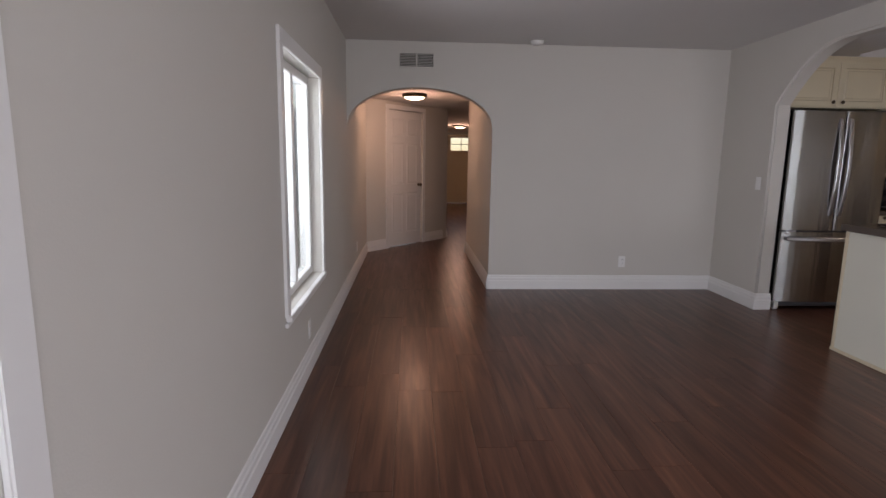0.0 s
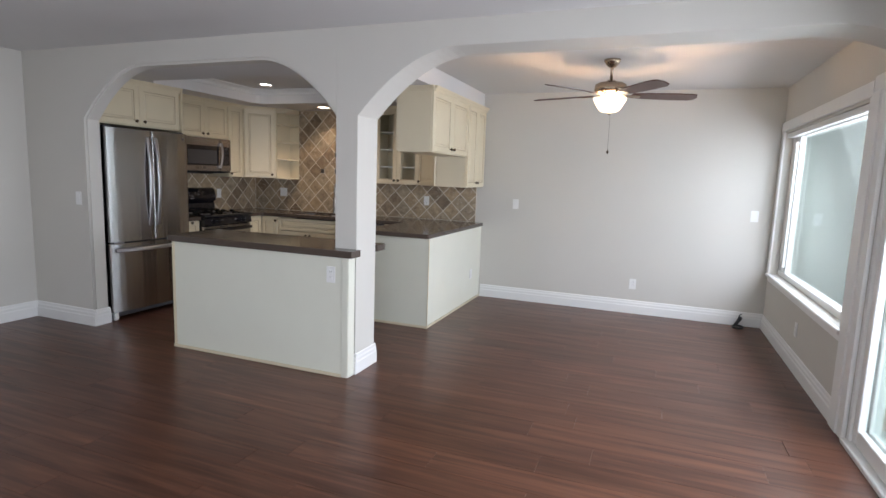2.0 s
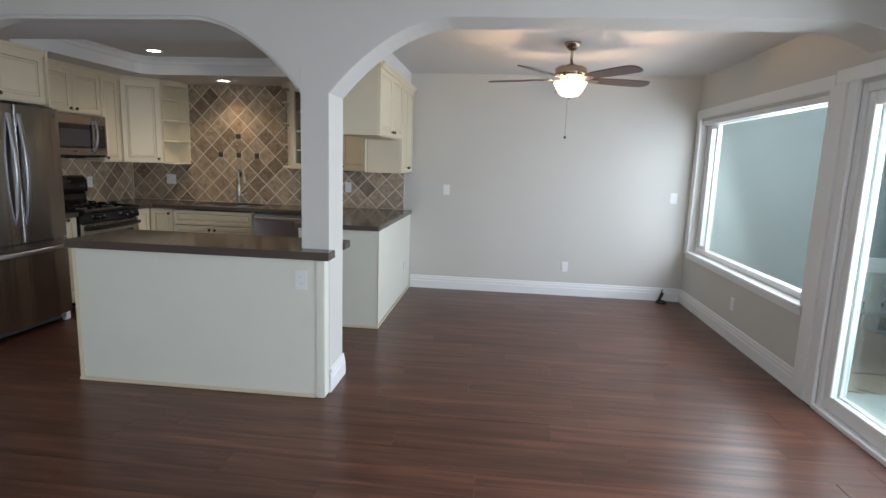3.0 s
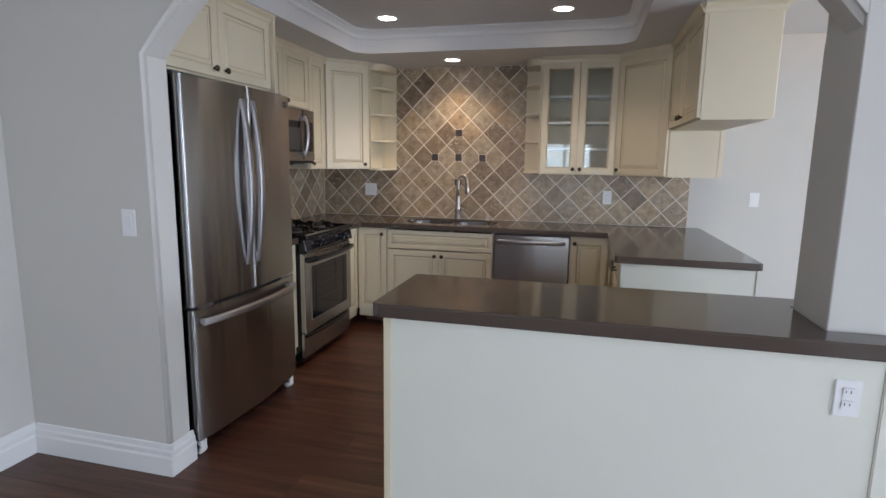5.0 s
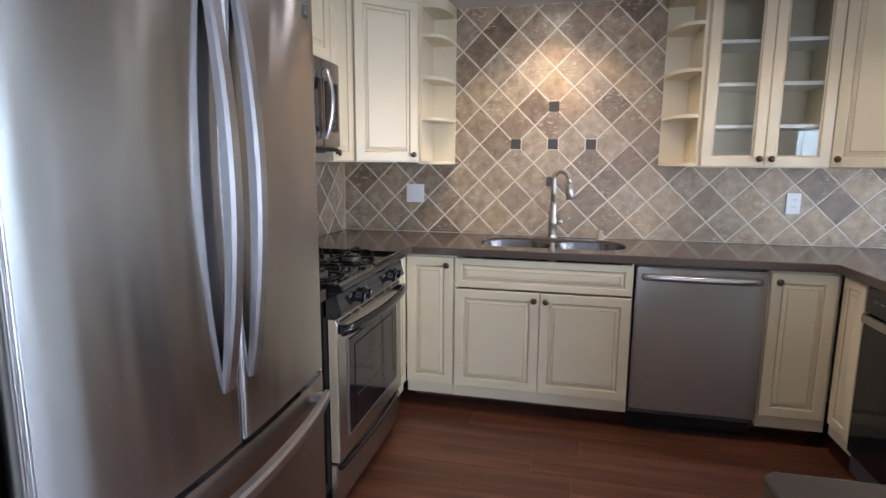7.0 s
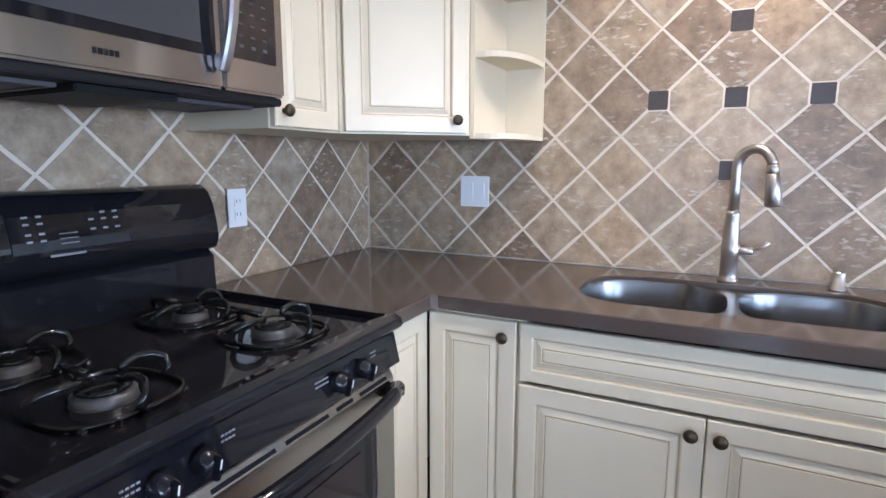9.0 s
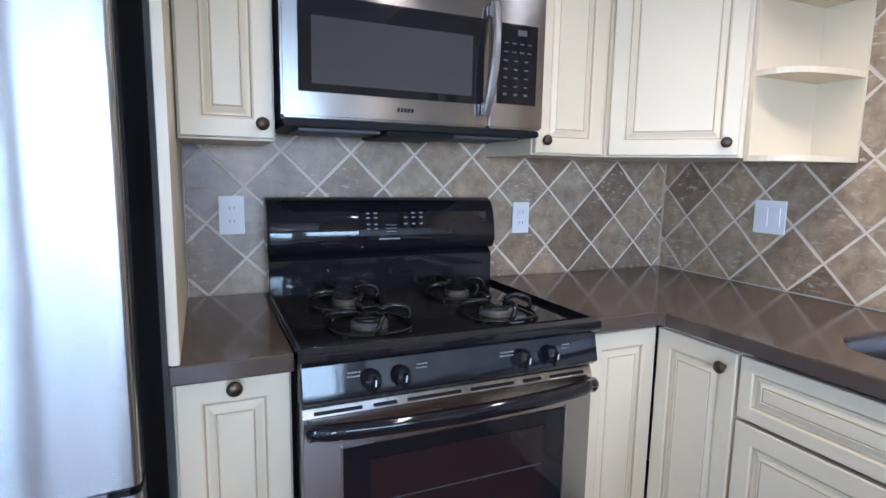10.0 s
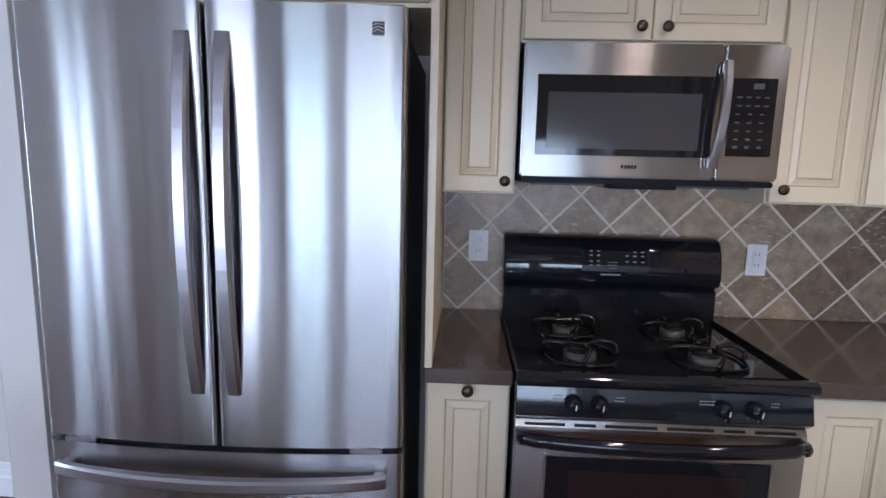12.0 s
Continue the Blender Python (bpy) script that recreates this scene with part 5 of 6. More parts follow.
# ---- air vent, smoke detector ----
vt = thing("air_vent", "beige two-section metal air grille above the arch", "vent", pose(-6.16, YN - 0.0008, 2.275))
for x0, x1, z0, z1 in ((-0.175, 0.175, 0.060, 0.072), (-0.175, 0.175, -0.072, -0.060), (-0.175, -0.163, -0.06, 0.06), (0.163, 0.175, -0.06, 0.06), (-0.008, 0.008, -0.06, 0.06)):
    boxpart("frame_bar", (x0, x1, -0.012, 0, z0, z1), M_WALL, vt, 0.002)
boxpart("backing", (-0.163, 0.163, -0.002, 0, -0.06, 0.06), M_SLOT, vt, 0)
for x0, x1 in ((-0.163, -0.008), (0.008, 0.163)):
    for k in range(8):
        z = -0.054 + k * 0.0145
        bm = bmesh.new()
        prism(bm, [(-0.003, z + 0.007), (-0.010, z), (-0.0115, z + 0.0015), (-0.0045, z + 0.0085)], x0, x1, "x")
        part("slat", bm, M_WALL, vt)
sm = thing("smoke_detector", "white round smoke detector on the ceiling", "smoke detector", pose(-5.02, -0.10, H))
bm = bmesh.new()
lathe(bm, [(0, -0.035), (0.045, -0.034), (0.056, -0.026), (0.06, -0.008), (0.062, -0.0006), (0, -0.0006)], seg=24)
part("cover", bm, M_PLATE, sm)


# ---- lamps ----
def downlight(x, y, z):
    d = thing("downlight", "round white recessed downlight, switched on", "downlight", pose(x, y, z), group="kitchen downlights")
    bm = bmesh.new()
    lathe(bm, [(0.062, -0.002), (0.066, -0.006), (0.085, -0.004), (0.088, -0.0006), (0.062, -0.0006)], seg=28)
    part("trim_ring", bm, M_TRIM, d)
    bm = bmesh.new()
    lathe(bm, [(0.062, -0.0015), (0.03, -0.004), (0, -0.005)], seg=24)
    part("lens", bm, M_CAN, d, "glowing lens")
    lamp("downlight_beam", "SPOT", pose(x, y, z - 0.012), 11, (1.0, 0.77, 0.52), spot_size=radians(125), spot_blend=0.7, shadow_soft_size=0.05)


for x, y, z in ((-1.06, -1.05, H), (-1.06, -2.29, H), (-0.33, -1.365, SOF)):
    downlight(x, y, z)


def hall_light(x, y, power):
    d = thing("hall_ceiling_light", "round flush hall light with a bronze rim, switched on", "ceiling light", pose(x, y, HC), group="hall lights")
    bm = bmesh.new()
    lathe(bm, [(0.0, -0.001), (0.155, -0.001), (0.16, -0.03), (0.15, -0.045), (0.138, -0.045), (0.138, -0.030)], seg=32)
    part("rim", bm, M_BRONZE, d, "dark bronze rim")
    bm = bmesh.new()
    lathe(bm, [(0.139, -0.035), (0.12, -0.055), (0.07, -0.07), (0, -0.075)], seg=32)
    part("dome", bm, M_HALLLIGHT, d, "glowing frosted dome")
    lamp("hall_light_bulb", "POINT", pose(x, y, HC - 0.14), power, (1.0, 0.62, 0.42), shadow_soft_size=0.1)


hall_light(-6.17, 1.75, 9)
hall_light(-5.04, 8.0, 15)

# ceiling fan
FX, FY = -1.62, -4.97
fan = thing("ceiling_fan", "five-blade walnut ceiling fan with a lit frosted bowl", "ceiling fan", pose(FX, FY, 0))
bm = bmesh.new()
lathe(bm, [(0, H - 0.0006), (0.065, H - 0.0006), (0.066, H - 0.015), (0.045, H - 0.045), (0.028, H - 0.062), (0, H - 0.062)], seg=24)
part("canopy", bm, M_FANMETAL, fan)
bm = bmesh.new()
lathe(bm, [(0.012, H - 0.06), (0.012, 2.275), (0, 2.275)], seg=14)
part("down_rod", bm, M_FANMETAL, fan)
bm = bmesh.new()
lathe(bm, [(0, 2.285), (0.03, 2.285), (0.045, 2.27), (0.10, 2.263), (0.125, 2.248), (0.128, 2.205), (0.118, 2.185), (0.085, 2.178), (0.07, 2.16), (0.05, 2.152), (0, 2.152)], seg=36)
part("motor_housing", bm, M_FANMETAL, fan, "brushed nickel motor housing")
for k in range(5):
    m = pose(0, 0, 2.168, 0, 0, 72 * k) @ pose(0, 0, 0, -12)
    bm = bmesh.new()
    out = [(0.17, -0.045), (0.30, -0.060), (0.50, -0.068), (0.64, -0.066), (0.68, -0.050), (0.695, 0.0), (0.68, 0.050), (0.64, 0.066), (0.50, 0.068), (0.30, 0.060), (0.17, 0.045)]
    prism(bm, out, -0.004, 0.004)
    b = part("blade", bm, M_BLADE, fan, "reddish walnut blade", m)
    bm = bmesh.new()
    prism(bm, [(0.09, -0.012), (0.15, -0.016), (0.19, -0.038), (0.23, -0.03), (0.25, 0.0), (0.23, 0.03), (0.19, 0.038), (0.15, 0.016), (0.09, 0.012)], -0.009, -0.0045)
    part("blade_bracket", bm, M_FANMETAL, b)
for k in range(3):
    a = radians(40 + 120 * k)
    bm = bmesh.new()
    tube(bm, [(0.05 * math.cos(a), 0.05 * math.sin(a), 2.165), (0.10 * math.cos(a), 0.10 * math.sin(a), 2.17), (0.125 * math.cos(a), 0.125 * math.sin(a), 2.145)], 0.006)
    part("light_arm", bm, M_FANMETAL, fan)
bm = bmesh.new()
lathe(bm, [(0.132, 2.142), (0.130, 2.125), (0.112, 2.095), (0.092, 2.06), (0.065, 2.035), (0, 2.022), (0, 2.028), (0.060, 2.041), (0.086, 2.064), (0.106, 2.097), (0.125, 2.127), (0.127, 2.142)], seg=36)
bw = part("glass_bowl", bm, M_FANLIGHT, fan, "glowing frosted glass bowl")
bm = bmesh.new()
lathe(bm, [(0, 2.008), (0.008, 2.010), (0.012, 2.018), (0.012, 2.0225), (0, 2.0225)], seg=14)
part("finial", bm, M_FANMETAL, bw)
bm = bmesh.new()
tube(bm, [(0.03, 0.0, 2.16), (0.12, 0.0, 2.15), (0.135, 0.0, 2.13), (0.135, 0.0, 1.725)], 0.0012, seg=5)
ch = part("pull_chain", bm, M_FANMETAL, fan)
bm = bmesh.new()
lathe(bm, [(0, 1.700), (0.008, 1.705), (0.011, 1.716), (0.006, 1.728), (0, 1.729)], pose(0.135, 0.0, 0), 12)
part("chain_ball", bm, M_BRONZE, ch)
lamp("fan_bulb", "POINT", pose(FX, FY, 2.118), 26, (1.0, 0.66, 0.38), shadow_soft_size=0.04)


# ---- windows and doors ----
def pane(name, dims, parent, material=None):
    p = boxpart(name, dims, material or M_GLASS, parent, 0, "clear glass pane")
    p.visible_shadow = False
    return p


# picture window, south wall (faces +y inside)
w1 = thing("window_1", "large white-framed picture window with a side sash", "window", kind="structure")
yo = YS - 0.15
for x0, x1, z0, z1 in ((SX0, SX1, SZ0, SZ0 + 0.05), (SX0, SX1, SZ1 - 0.05, SZ1), (SX0, SX0 + 0.05, SZ0 + 0.05, SZ1 - 0.05), (SX1 - 0.05, SX1, SZ0 + 0.05, SZ1 - 0.05)):
    boxpart("frame_bar", (x0, x1, yo + 0.01, yo + 0.085, z0, z1), M_TRIM, w1, 0.004)
for x0, x1, z0, z1 in ((-0.37, -0.33, SZ0 + 0.05, SZ1 - 0.05), (-0.205, -0.17, SZ0 + 0.05, SZ1 - 0.05), (-0.33, -0.205, SZ0 + 0.05, SZ0 + 0.085), (-0.33, -0.205, SZ1 - 0.085, SZ1 - 0.05)):
    boxpart("sash_bar", (x0, x1, yo + 0.03, yo + 0.075, z0, z1), M_TRIM, w1, 0.004)
pane("pane", (SX0 + 0.05, -0.37, yo + 0.045, yo + 0.050, SZ0 + 0.05, SZ1 - 0.05), w1)
pane("pane", (-0.33, -0.205, yo + 0.052, yo + 0.057, SZ0 + 0.085, SZ1 - 0.085), w1)
boxpart("window_sill", (SX0 - 0.03, SX1 + 0.05, yo + 0.085, YS + 0.035, SZ0 - 0.03, SZ0 - 0.001), M_TRIM, w1, 0.005)
boxpart("apron", (SX0 - 0.02, SX1 + 0.04, YS + 0.0005, YS + 0.016, SZ0 - 0.075, SZ0 - 0.031), M_TRIM, w1, 0.003)
for x0, x1, z0, z1 in ((SX1 + 0.0005, -0.025, SZ0, SZ1 + 0.02), (SX0 - 0.055, SX0 - 0.0005, SZ0, SZ1 + 0.02)):
    boxpart("casing", (x0, x1, YS + 0.0005, YS + 0.018, z0, z1), M_TRIM, w1, 0.003)
boxpart("head_casing", (SX0 - 0.06, -0.02, YS + 0.0005, YS + 0.024, SZ1 + 0.021, SZ1 + 0.11), M_TRIM, w1, 0.004)
boxpart("blind_headrail", (SX0 + 0.01, SX1 - 0.01, yo + 0.09, YS - 0.01, SZ1 - 0.045, SZ1 - 0.002), M_TRIM, w1, 0.004)

# patio door
d1 = thing("door_1", "white vinyl sliding glass patio door standing open", "door", kind="structure")
for x0, x1, z0, z1 in ((PX1 - 0.045, PX1, 0.0, PZ), (PX0, PX0 + 0.045, 0.0, PZ), (PX0 + 0.045, PX1 - 0.045, PZ - 0.05, PZ)):
    boxpart("frame_bar", (x0, x1, yo + 0.0, YS - 0.001, z0, z1), M_TRIM, d1, 0.004)
boxpart("threshold", (PX0 + 0.001, PX1 - 0.001, yo - 0.02, YS + 0.03, -0.01, 0.028), M_TRIM, d1, 0.004)


def door_leaf(x0, x1, y, parent, handle=None):
    lf = boxpart("leaf_stile", (x0, x0 + 0.065, y, y + 0.04, 0.03, PZ - 0.052), M_TRIM, parent, 0.004)
    boxpart("leaf_stile", (x1 - 0.065, x1, y, y + 0.04, 0.03, PZ - 0.052), M_TRIM, parent, 0.004)
    boxpart("leaf_rail", (x0 + 0.0655, x1 - 0.0655, y, y + 0.04, 0.03, 0.125), M_TRIM, parent, 0.004)
    boxpart("leaf_rail", (x0 + 0.0655, x1 - 0.0655, y, y + 0.04, PZ - 0.13, PZ - 0.052), M_TRIM, parent, 0.004)
    pane("pane", (x0 + 0.0655, x1 - 0.0655, y + 0.017, y + 0.023, 0.126, PZ - 0.131), parent)
    if handle:
        bm = bmesh.new()
        hx = handle
        tube(bm, [(hx, y + 0.041, 0.985), (hx, y + 0.075, 1.0), (hx, y + 0.082, 1.08), (hx, y + 0.075, 1.16), (hx, y + 0.041, 1.175)], 0.011, 0.009, 8)
        box(bm, hx - 0.022, hx + 0.022, y + 0.0405, y + 0.047, 0.97, 1.19, 0.003)
        part("handle", bm, M_PLATE, lf, "white pull handle")


door_leaf(-3.86, PX1 - 0.047, YS - 0.055, d1, -3.825)
door_leaf(-3.84, PX1 - 0.047, YS - 0.110, d1)
door_leaf(PX0 + 0.047, -5.02, YS - 0.110, d1)
for x0, x1, z0, z1 in ((PX1 + 0.0005, PX1 + 0.10, 0.0, PZ + 0.02), (PX0 - 0.10, PX0 - 0.0005, 0.0, PZ + 0.02), (PX0 - 0.11, PX1 + 0.24, PZ + 0.0215, PZ + 0.11)):
    boxpart("casing", (x0, x1, YS + 0.0005, YS + 0.022, z0, z1), M_TRIM, d1, 0.005)
boxpart("casing", (PX1 + 0.101, SX0 - 0.0565, YS + 0.0005, YS + 0.030, 0.0, PZ + 0.02), M_TRIM, d1, 0.006)

# west window (faces +x inside)
w2 = thing("window_2", "tall white-framed sash window in the living room", "window", kind="structure")
xo = XW - 0.15
for y0, y1, z0, z1 in ((WY0, WY1, WZ0, WZ0 + 0.05), (WY0, WY1, WZ1 - 0.05, WZ1), (WY0, WY0 + 0.05, WZ0 + 0.05, WZ1 - 0.05), (WY1 - 0.05, WY1, WZ0 + 0.05, WZ1 - 0.05),
                       (-2.13, -2.07, WZ0 + 0.05, WZ1 - 0.05)):
    boxpart("frame_bar", (xo + 0.01, xo + 0.085, y0, y1, z0, z1), M_TRIM, w2, 0.004)
pane("pane", (xo + 0.045, xo + 0.05, WY0 + 0.05, -2.13, WZ0 + 0.05, WZ1 - 0.05), w2)
pane("pane", (xo + 0.045, xo + 0.05, -2.07, WY1 - 0.05, WZ0 + 0.05, WZ1 - 0.05), w2)
boxpart("window_sill", (xo + 0.085, XW + 0.03, WY0 - 0.04, WY1 + 0.04, WZ0 - 0.03, WZ0 - 0.001), M_TRIM, w2, 0.005)
for y0, y1, z0, z1 in ((WY0 - 0.07, WY0 - 0.0005, WZ0 - 0.0005, WZ1 + 0.0), (WY1 + 0.0005, WY1 + 0.07, WZ0 - 0.0005, WZ1), (WY0 - 0.07, WY1 + 0.07, WZ1 + 0.0005, WZ1 + 0.08), (WY0 - 0.07, WY1 + 0.07, WZ0 - 0.055, WZ0 - 0.031)):
    boxpart("casing", (XW + 0.0005, XW + 0.018, y0, y1, z0, z1), M_TRIM, w2, 0.003)

# west glazed door
d2 = thing("door_2", "white glazed door in a white casing", "door", kind="structure")
for y0, y1, z0, z1 in ((DY0 + 0.005, DY0 + 0.12, 0.01, 2.02), (DY1 - 0.12, DY1 - 0.005, 0.01, 2.02), (DY0 + 0.1205, DY1 - 0.1205, 0.01, 0.25), (DY0 + 0.1205, DY1 - 0.1205, 1.90, 2.02)):
    boxpart("door_rail", (XW - 0.09, XW - 0.05, y0, y1, z0, z1), M_TRIM, d2, 0.004)
pane("pane", (XW - 0.073, XW - 0.067, DY0 + 0.1205, DY1 - 0.1205, 0.251, 1.899), d2)
for y0, y1, z0, z1 in ((DY0 - 0.09, DY0 - 0.0005, 0, 2.03), (DY1 + 0.0005, DY1 + 0.09, 0, 2.03), (DY0 - 0.09, DY1 + 0.09, 2.0305, 2.12)):
    boxpart("casing", (XW + 0.0005, XW + 0.02, y0, y1, z0, z1), M_TRIM, d2, 0.005)

# hall door in the angled wall
d3 = thing("door_3", "white six-panel hall door, closed", "door", HM, kind="structure")
bm = bmesh.new()
box(bm, 0.475, 1.265, 0.02, 0.055, 0.008, 2.032, 0.002)
leaf = part("leaf", bm, M_TRIM, d3)
for x0, x1 in ((0.565, 0.835), (0.905, 1.175)):
    for z0, z1 in ((0.20, 0.82), (0.94, 1.56), (1.66, 1.92)):
        bm = bmesh.new()
        rings = [(0, 0.0195), (0.012, 0.0125), (0.022, 0.0125), (0.05, 0.0185)]
        loops = [[bm.verts.new((x, y, z)) for x, z in ((x0 + o, z0 + o), (x1 - o, z0 + o), (x1 - o, z1 - o), (x0 + o, z1 - o))] for o, y in rings]
        for a, b in zip(loops, loops[1:]):
            for i in range(4):
                bm.faces.new((a[i], a[(i + 1) % 4], b[(i + 1) % 4], b[i]))
        bm.faces.new(loops[-1])
        bmesh.ops.recalc_face_normals(bm, faces=bm.faces)
        part("raised_panel", bm, M_TRIM, leaf)
bm = bmesh.new()
lathe(bm, [(0.026, 0), (0.026, 0.005), (0.010, 0.010), (0.010, 0.03), (0.026, 0.038), (0.028, 0.052), (0.018, 0.062), (0, 0.064)], pose(1.20, 0.0195, 0.93, 90), 18)
part("door_knob", bm, M_BRONZE, leaf, "dark bronze knob")
for x0, x1, z0, z1 in ((0.405, 0.4695, 0, 2.04), (1.2705, 1.335, 0, 2.04), (0.405, 1.335, 2.0405, 2.105)):
    boxpart("casing", (x0, x1, -0.016, -0.0005, z0, z1), M_TRIM, d3, 0.003)

# far front door with a four-light top
d4 = thing("door_4", "cream front door with a divided top window", "door", kind="structure")
for x0, x1, z0, z1 in ((-5.155, -5.02, 0.01, 2.075), (-4.38, -4.245, 0.01, 2.075), (-5.0195, -4.3805, 0.01, 1.60), (-5.0195, -4.3805, 1.98, 2.075)):
    boxpart("door_rail", (x0, x1, 11.32, 11.36, z0, z1), M_CREAM, d4, 0.003)
for x0, x1, z0, z1 in ((-4.71, -4.69, 1.601, 1.979), (-5.0195, -4.7105, 1.78, 1.80), (-4.6895, -4.3805, 1.78, 1.80)):
    boxpart("muntin", (x0, x1, 11.325, 11.355, z0, z1), M_TRIM, d4, 0.001)
pane("pane", (-5.0195, -4.3805, 11.338, 11.342, 1.601, 1.979), d4)

# ---- patio things ----
def block_mesh():
    bm = bmesh.new()
    for x0, x1, z0, z1 in ((0, 0.40, 0, 0.03), (0, 0.40, 0.165, 0.195), (0, 0.032, 0.03, 0.165), (0.184, 0.216, 0.03, 0.165), (0.368, 0.40, 0.03, 0.165)):
        box(bm, x0, x1, 0, 0.195, z0, z1, 0.003)
    return bm


first = tagged(part("cinder_block", block_mesh(), M_BLOCK), "grey hollow cinder block stacked on the patio", "cinder block", "stacked cinder blocks")
first.matrix_world = pose(-0.50, -8.28, -0.088, 0, 0, -94)
for k, (dx, dy, a) in enumerate(((0.01, 0.0, -90), (-0.012, 0.01, -97))):
    copy_thing(first, pose(-0.50 + dx, -8.28 + dy, -0.088 + 0.196 * (k + 1), 0, 0, a))
pw = thing("patio_window", "white-trimmed dark window in the patio siding", "window")
for y0, y1, z0, z1 in ((-10.2, -8.44, 2.045, 2.225), (-10.2, -8.44, 0.395, 0.56), (-8.605, -8.44, 0.5605, 2.0445), (-10.2, -10.035, 0.5605, 2.0445)):
    boxpart("trim_board", (SDX - 0.045, SDX - 0.0085, y0, y1, z0, z1), M_TRIM, pw, 0.004)
boxpart("pane", (SDX - 0.018, SDX - 0.009, -10.035, -8.605, 0.5605, 2.0445), M_SHADE, pw, 0, "dark glass pane")

# cable in the dining corner
bm = bmesh.new()
pts = [(-0.03, -6.33, 0.135), (-0.05, -6.31, 0.12), (-0.075, -6.29, 0.07), (-0.10, -6.28, 0.02)]
pts += [(-0.13 + 0.06 * math.cos(a), -6.29 + 0.05 * math.sin(a), 0.008 + 0.004 * k / 10) for k, a in enumerate([0.3 + 0.5 * i for i in range(38)])]
tube(bm, pts, 0.0055, seg=7)
tagged(part("cable", bm, M_CORD), "black cable coiled on the floor by the baseboard", "cable")
bm = bmesh.new()
tube(bm, [(-0.10, -6.27, 0.025), (-0.075, -6.30, 0.065), (-0.05, -6.325, 0.10)], 0.016, seg=8)
tagged(part("cable_plug", bm, M_CORD), "black plug leaning on the baseboard", "plug")


# ---- backsplash tiles ----
PITCH, JOINT = 0.2222, 0.0062


def clip(poly, lo_u, hi_u, lo_v, hi_v):
    for axis, lim, keep in ((0, lo_u, 1), (0, hi_u, -1), (1, lo_v, 1), (1, hi_v, -1)):
        out = []
        for i in range(len(poly)):
            a, b = poly[i], poly[(i + 1) % len(poly)]
            da, db = (a[axis] - lim) * keep, (b[axis] - lim) * keep
            if da >= 0:
                out.append(a)
            if (da >= 0) != (db >= 0):
                t = da / (da - db)
                out.append((a[0] + (b[0] - a[0]) * t, a[1] + (b[1] - a[1]) * t))
        poly = out
        if len(poly) < 3:
            return []
    return poly


def tile_mesh(poly, depth=0.007):
    """Tile with worn, chamfered edges; poly in (u, v), face towards -y."""
    bm = bmesh.new()
    cu, cv = sum(p[0] for p in poly) / len(poly), sum(p[1] for p in poly) / len(poly)
    loops = []
    for s, y in ((0, -0.002), (0.0014, -depth)):
        lp = []
        for u, v in poly:
            d = math.hypot(u - cu, v - cv) or 1
            lp.append(bm.verts.new((u - (u - cu) / d * s * 1.4, y, v - (v - cv) / d * s * 1.4)))
        loops.append(lp)
    n = len(poly)
    for a, b in zip(loops, loops[1:]):
        for i in range(n):
            bm.faces.new((a[i], a[(i + 1) % n], b[(i + 1) % n], b[i]))
    bm.faces.new(loops[-1])
    bmesh.ops.recalc_face_normals(bm, faces=bm.faces)
    me = bpy.data.meshes.new("tile")
    bm.to_mesh(me)
    bm.free()
    me.materials.append(M_TILE)
    return me


def splash(parent, m, u0, v0, regions, lim):
    """Lays diamonds over regions (u range, v range), cut by lim."""
    h = PITCH / 2 - JOINT * 0.7071
    rng = random.Random(5)

    def worn(poly):
        """Edges broken twice and pushed about, as on tumbled stone."""
        r = []
        for a, b in zip(poly, poly[1:] + poly[:1]):
            d = math.hypot(b[0] - a[0], b[1] - a[1])
            r.append(a)
            if d > 0.05:
                for t in (rng.uniform(0.25, 0.42), rng.uniform(0.58, 0.75)):
                    e = rng.uniform(-0.0006, 0.0020) / d
                    r.append((a[0] + (b[0] - a[0]) * t - (b[1] - a[1]) * e, a[1] + (b[1] - a[1]) * t + (b[0] - a[0]) * e))
        return r

    alike = [tile_mesh(worn([(-h, 0), (0, -h), (h, 0), (0, h)])) for k in range(9)]
    for i in range(-24, 50):
        for j in range(-24, 50):
            if (i + j) % 2 == 0:
                continue
            cu, cv = u0 + i * PITCH / 2, v0 + j * PITCH / 2
            if not any(cu + h > a and cu - h < b and cv + h > c and cv - h < d for a, b, c, d in regions):
                continue
            inside = cu - h >= lim[0] and cu + h <= lim[1] and cv - h >= lim[2] and cv + h <= lim[3]
            if inside:
                me, at = rng.choice(alike), (cu, 0, cv)
            else:
                poly = clip([(cu - h, cv), (cu, cv - h), (cu + h, cv), (cu, cv + h)], *lim)
                if len(poly) < 3:
                    continue
                area = abs(sum(p[0] * q[1] - q[0] * p[1] for p, q in zip(poly, poly[1:] + poly[:1]))) / 2
                if area < 4e-4:
                    continue
                me, at = tile_mesh(worn(poly)), (0, 0, 0)
            t = new("tile", me)
            t.parent = parent
            t.matrix_local = m @ pose(at[0], at[1] - rng.uniform(0, 0.0007), at[2])


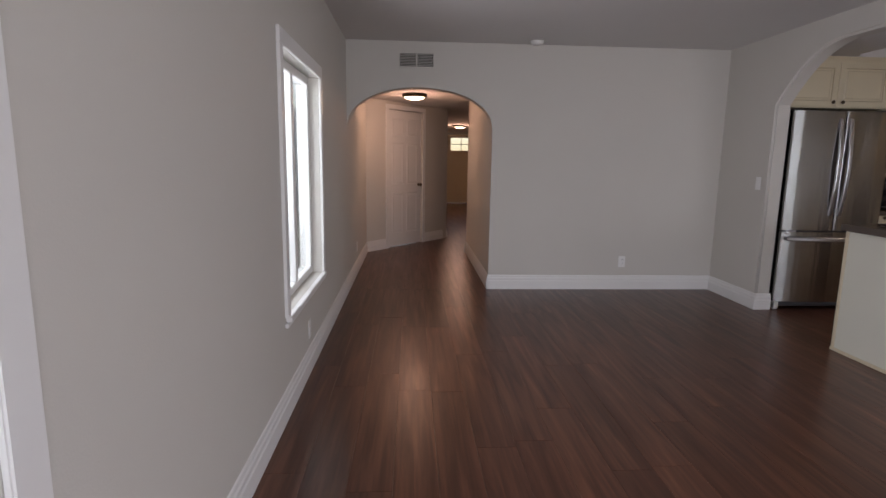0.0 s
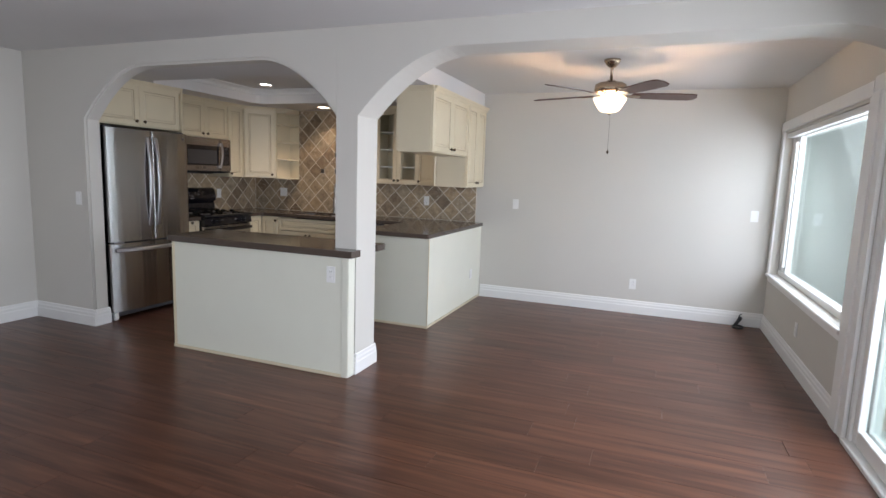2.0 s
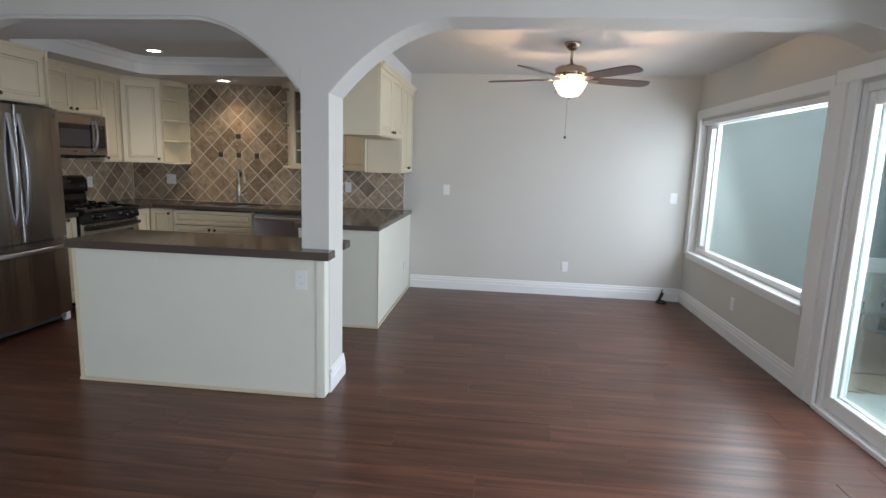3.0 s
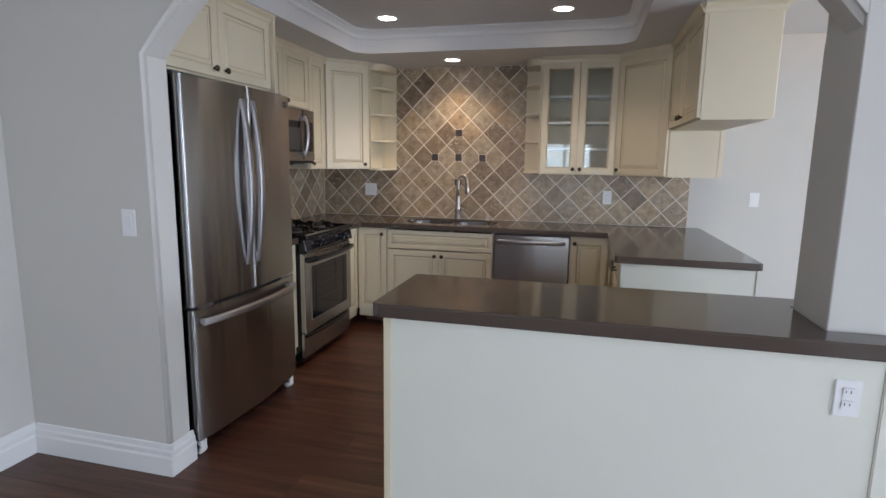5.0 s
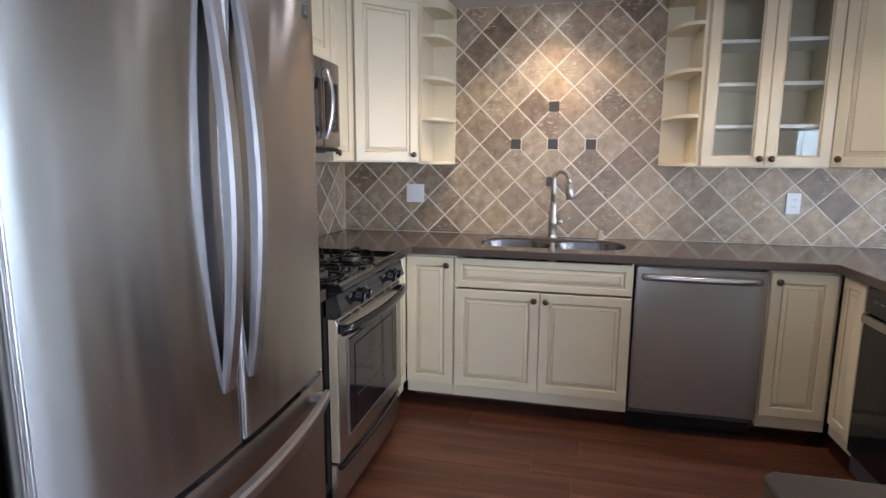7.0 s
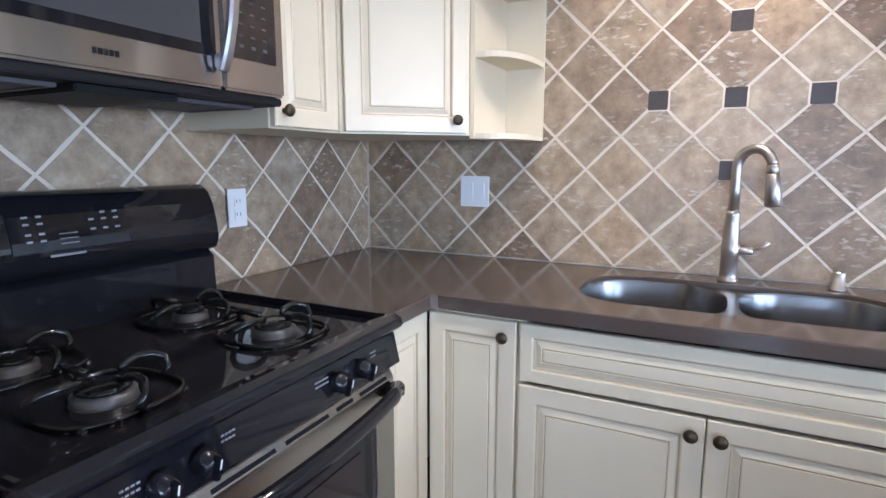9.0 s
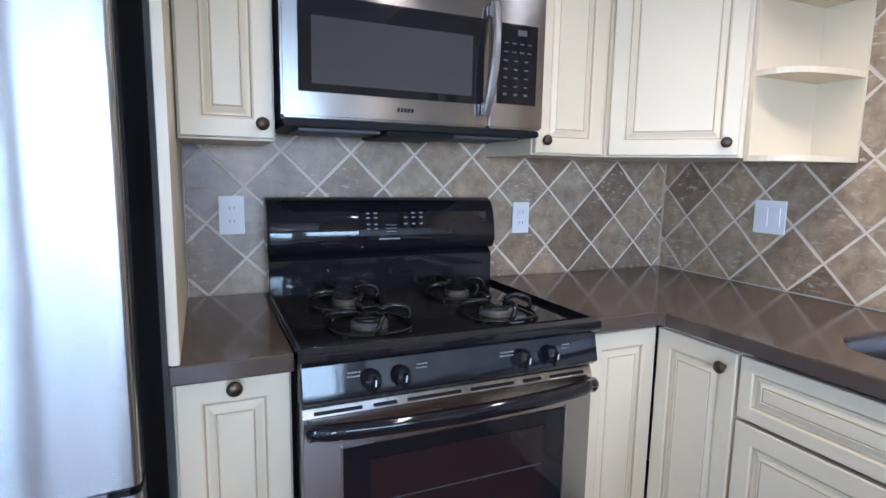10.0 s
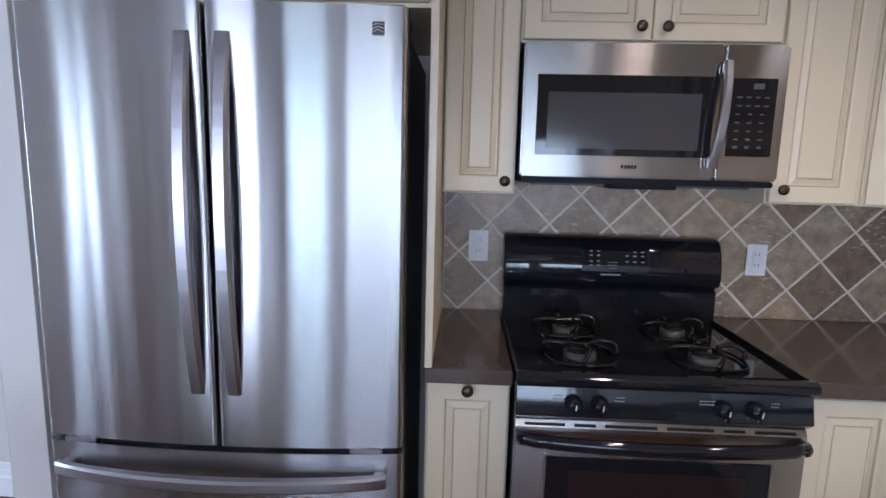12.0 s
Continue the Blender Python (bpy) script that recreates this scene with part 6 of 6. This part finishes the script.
E_M = pose(-0.0025, 0, 0, 0, 0, -90)
es = tagged(boxpart("backsplash_east", (-0.0078, -0.0004, -3.345, -0.0005, 0.9155, SOF - 0.0005), M_GROUT, None, 0),
            "tumbled beige stone tiles laid diagonally behind the sink", "backsplash", kind="structure")
splash(es, E_M, 1.357, 1.474, [(0, 3.345, 0.915, 1.37), (0.74, 1.98, 1.37, SOF)], (0.009, 3.343, 0.917, SOF - 0.002))
for u, v in ((1.357 - PITCH, 1.474), (1.357, 1.474), (1.357 + PITCH, 1.474), (1.357, 1.474 + PITCH), (1.357, 1.474 - PITCH)):
    bm = bmesh.new()
    box(bm, u - 0.036, u + 0.036, -0.0075, -0.001, v - 0.034, v + 0.034)
    part("grout_square", bm, M_GROUT, es, "", E_M)
    bm = bmesh.new()
    box(bm, u - 0.030, u + 0.030, -0.0094, -0.0076, v - 0.030, v + 0.030, 0.001)
    part("accent_tile", bm, M_DARKTILE, es, "small dark slate accent tile", E_M)
N_M = pose(0, 0.0055, 0)
ns = tagged(boxpart("backsplash_north", (-1.884, -0.0085, 0.0002, 0.0078, 0.9155, 1.60), M_GROUT, None, 0),
            "tumbled beige stone tiles laid diagonally behind the range", "backsplash", kind="structure")
splash(ns, N_M, -0.382, 1.247, [(-1.884, 0, 0.80, 1.41)], (-1.882, -0.010, 0.80, 1.42))

# ---- floor planks ----
PW, PL = 0.19, 1.22


def plank_mesh(w, l):
    me = bpy.data.meshes.new("plank")
    b, t, z = 0.0007, 0.0, -0.010
    vs = [(0, 0, z), (w, 0, z), (w, l, z), (0, l, z), (0, 0, t - b), (w, 0, t - b), (w, l, t - b), (0, l, t - b), (b, b, t), (w - b, b, t), (w - b, l - b, t), (b, l - b, t)]
    fs = [(8, 9, 10, 11)]
    for a in (0, 4):
        fs += [(a + i, a + (i + 1) % 4, a + 4 + (i + 1) % 4, a + 4 + i) for i in range(4)]
    me.from_pydata(vs, [], fs)
    me.materials.append(M_FLOOR)
    return me


meshes = {}
rng = random.Random(3)
x = XW
while x < -0.02:
    w = min(PW, -x) - 0.0006
    y = YS - rng.uniform(0.15, PL)
    while y < YN:
        y0, y1 = max(y, YS), min(y + PL, YN)
        if y1 - y0 > 0.02:
            key = (round(w, 3), round(y1 - y0, 2))
            if key not in meshes:
                meshes[key] = plank_mesh(w, y1 - y0 - 0.0006)
            p = new("plank", meshes[key])
            p.parent = floor
            p.matrix_local = pose(x, y0, 0)
        y += PL
    x += PW
# the hall's boards, too far off to pick apart
vs, fs = [], []
x = XW
while x < -3.82:
    y = YN + 0.0006 - rng.uniform(0, PL)
    while y < 11.3:
        y0, y1 = max(y, YN + 0.0006), min(y + PL, 11.3)
        n = len(vs)
        vs += [(x, y0, -0.0005), (x + PW - 0.0008, y0, -0.0005), (x + PW - 0.0008, y1 - 0.0008, -0.0005), (x, y1 - 0.0008, -0.0005)]
        fs.append((n, n + 1, n + 2, n + 3))
        y += PL
    x += PW
me = bpy.data.meshes.new("hall_planks")
me.from_pydata(vs, [], fs)
me.materials.append(M_FLOOR)
hp = new("hall_planks", me)
hp.parent = floor
hp["kind"] = "stuff"
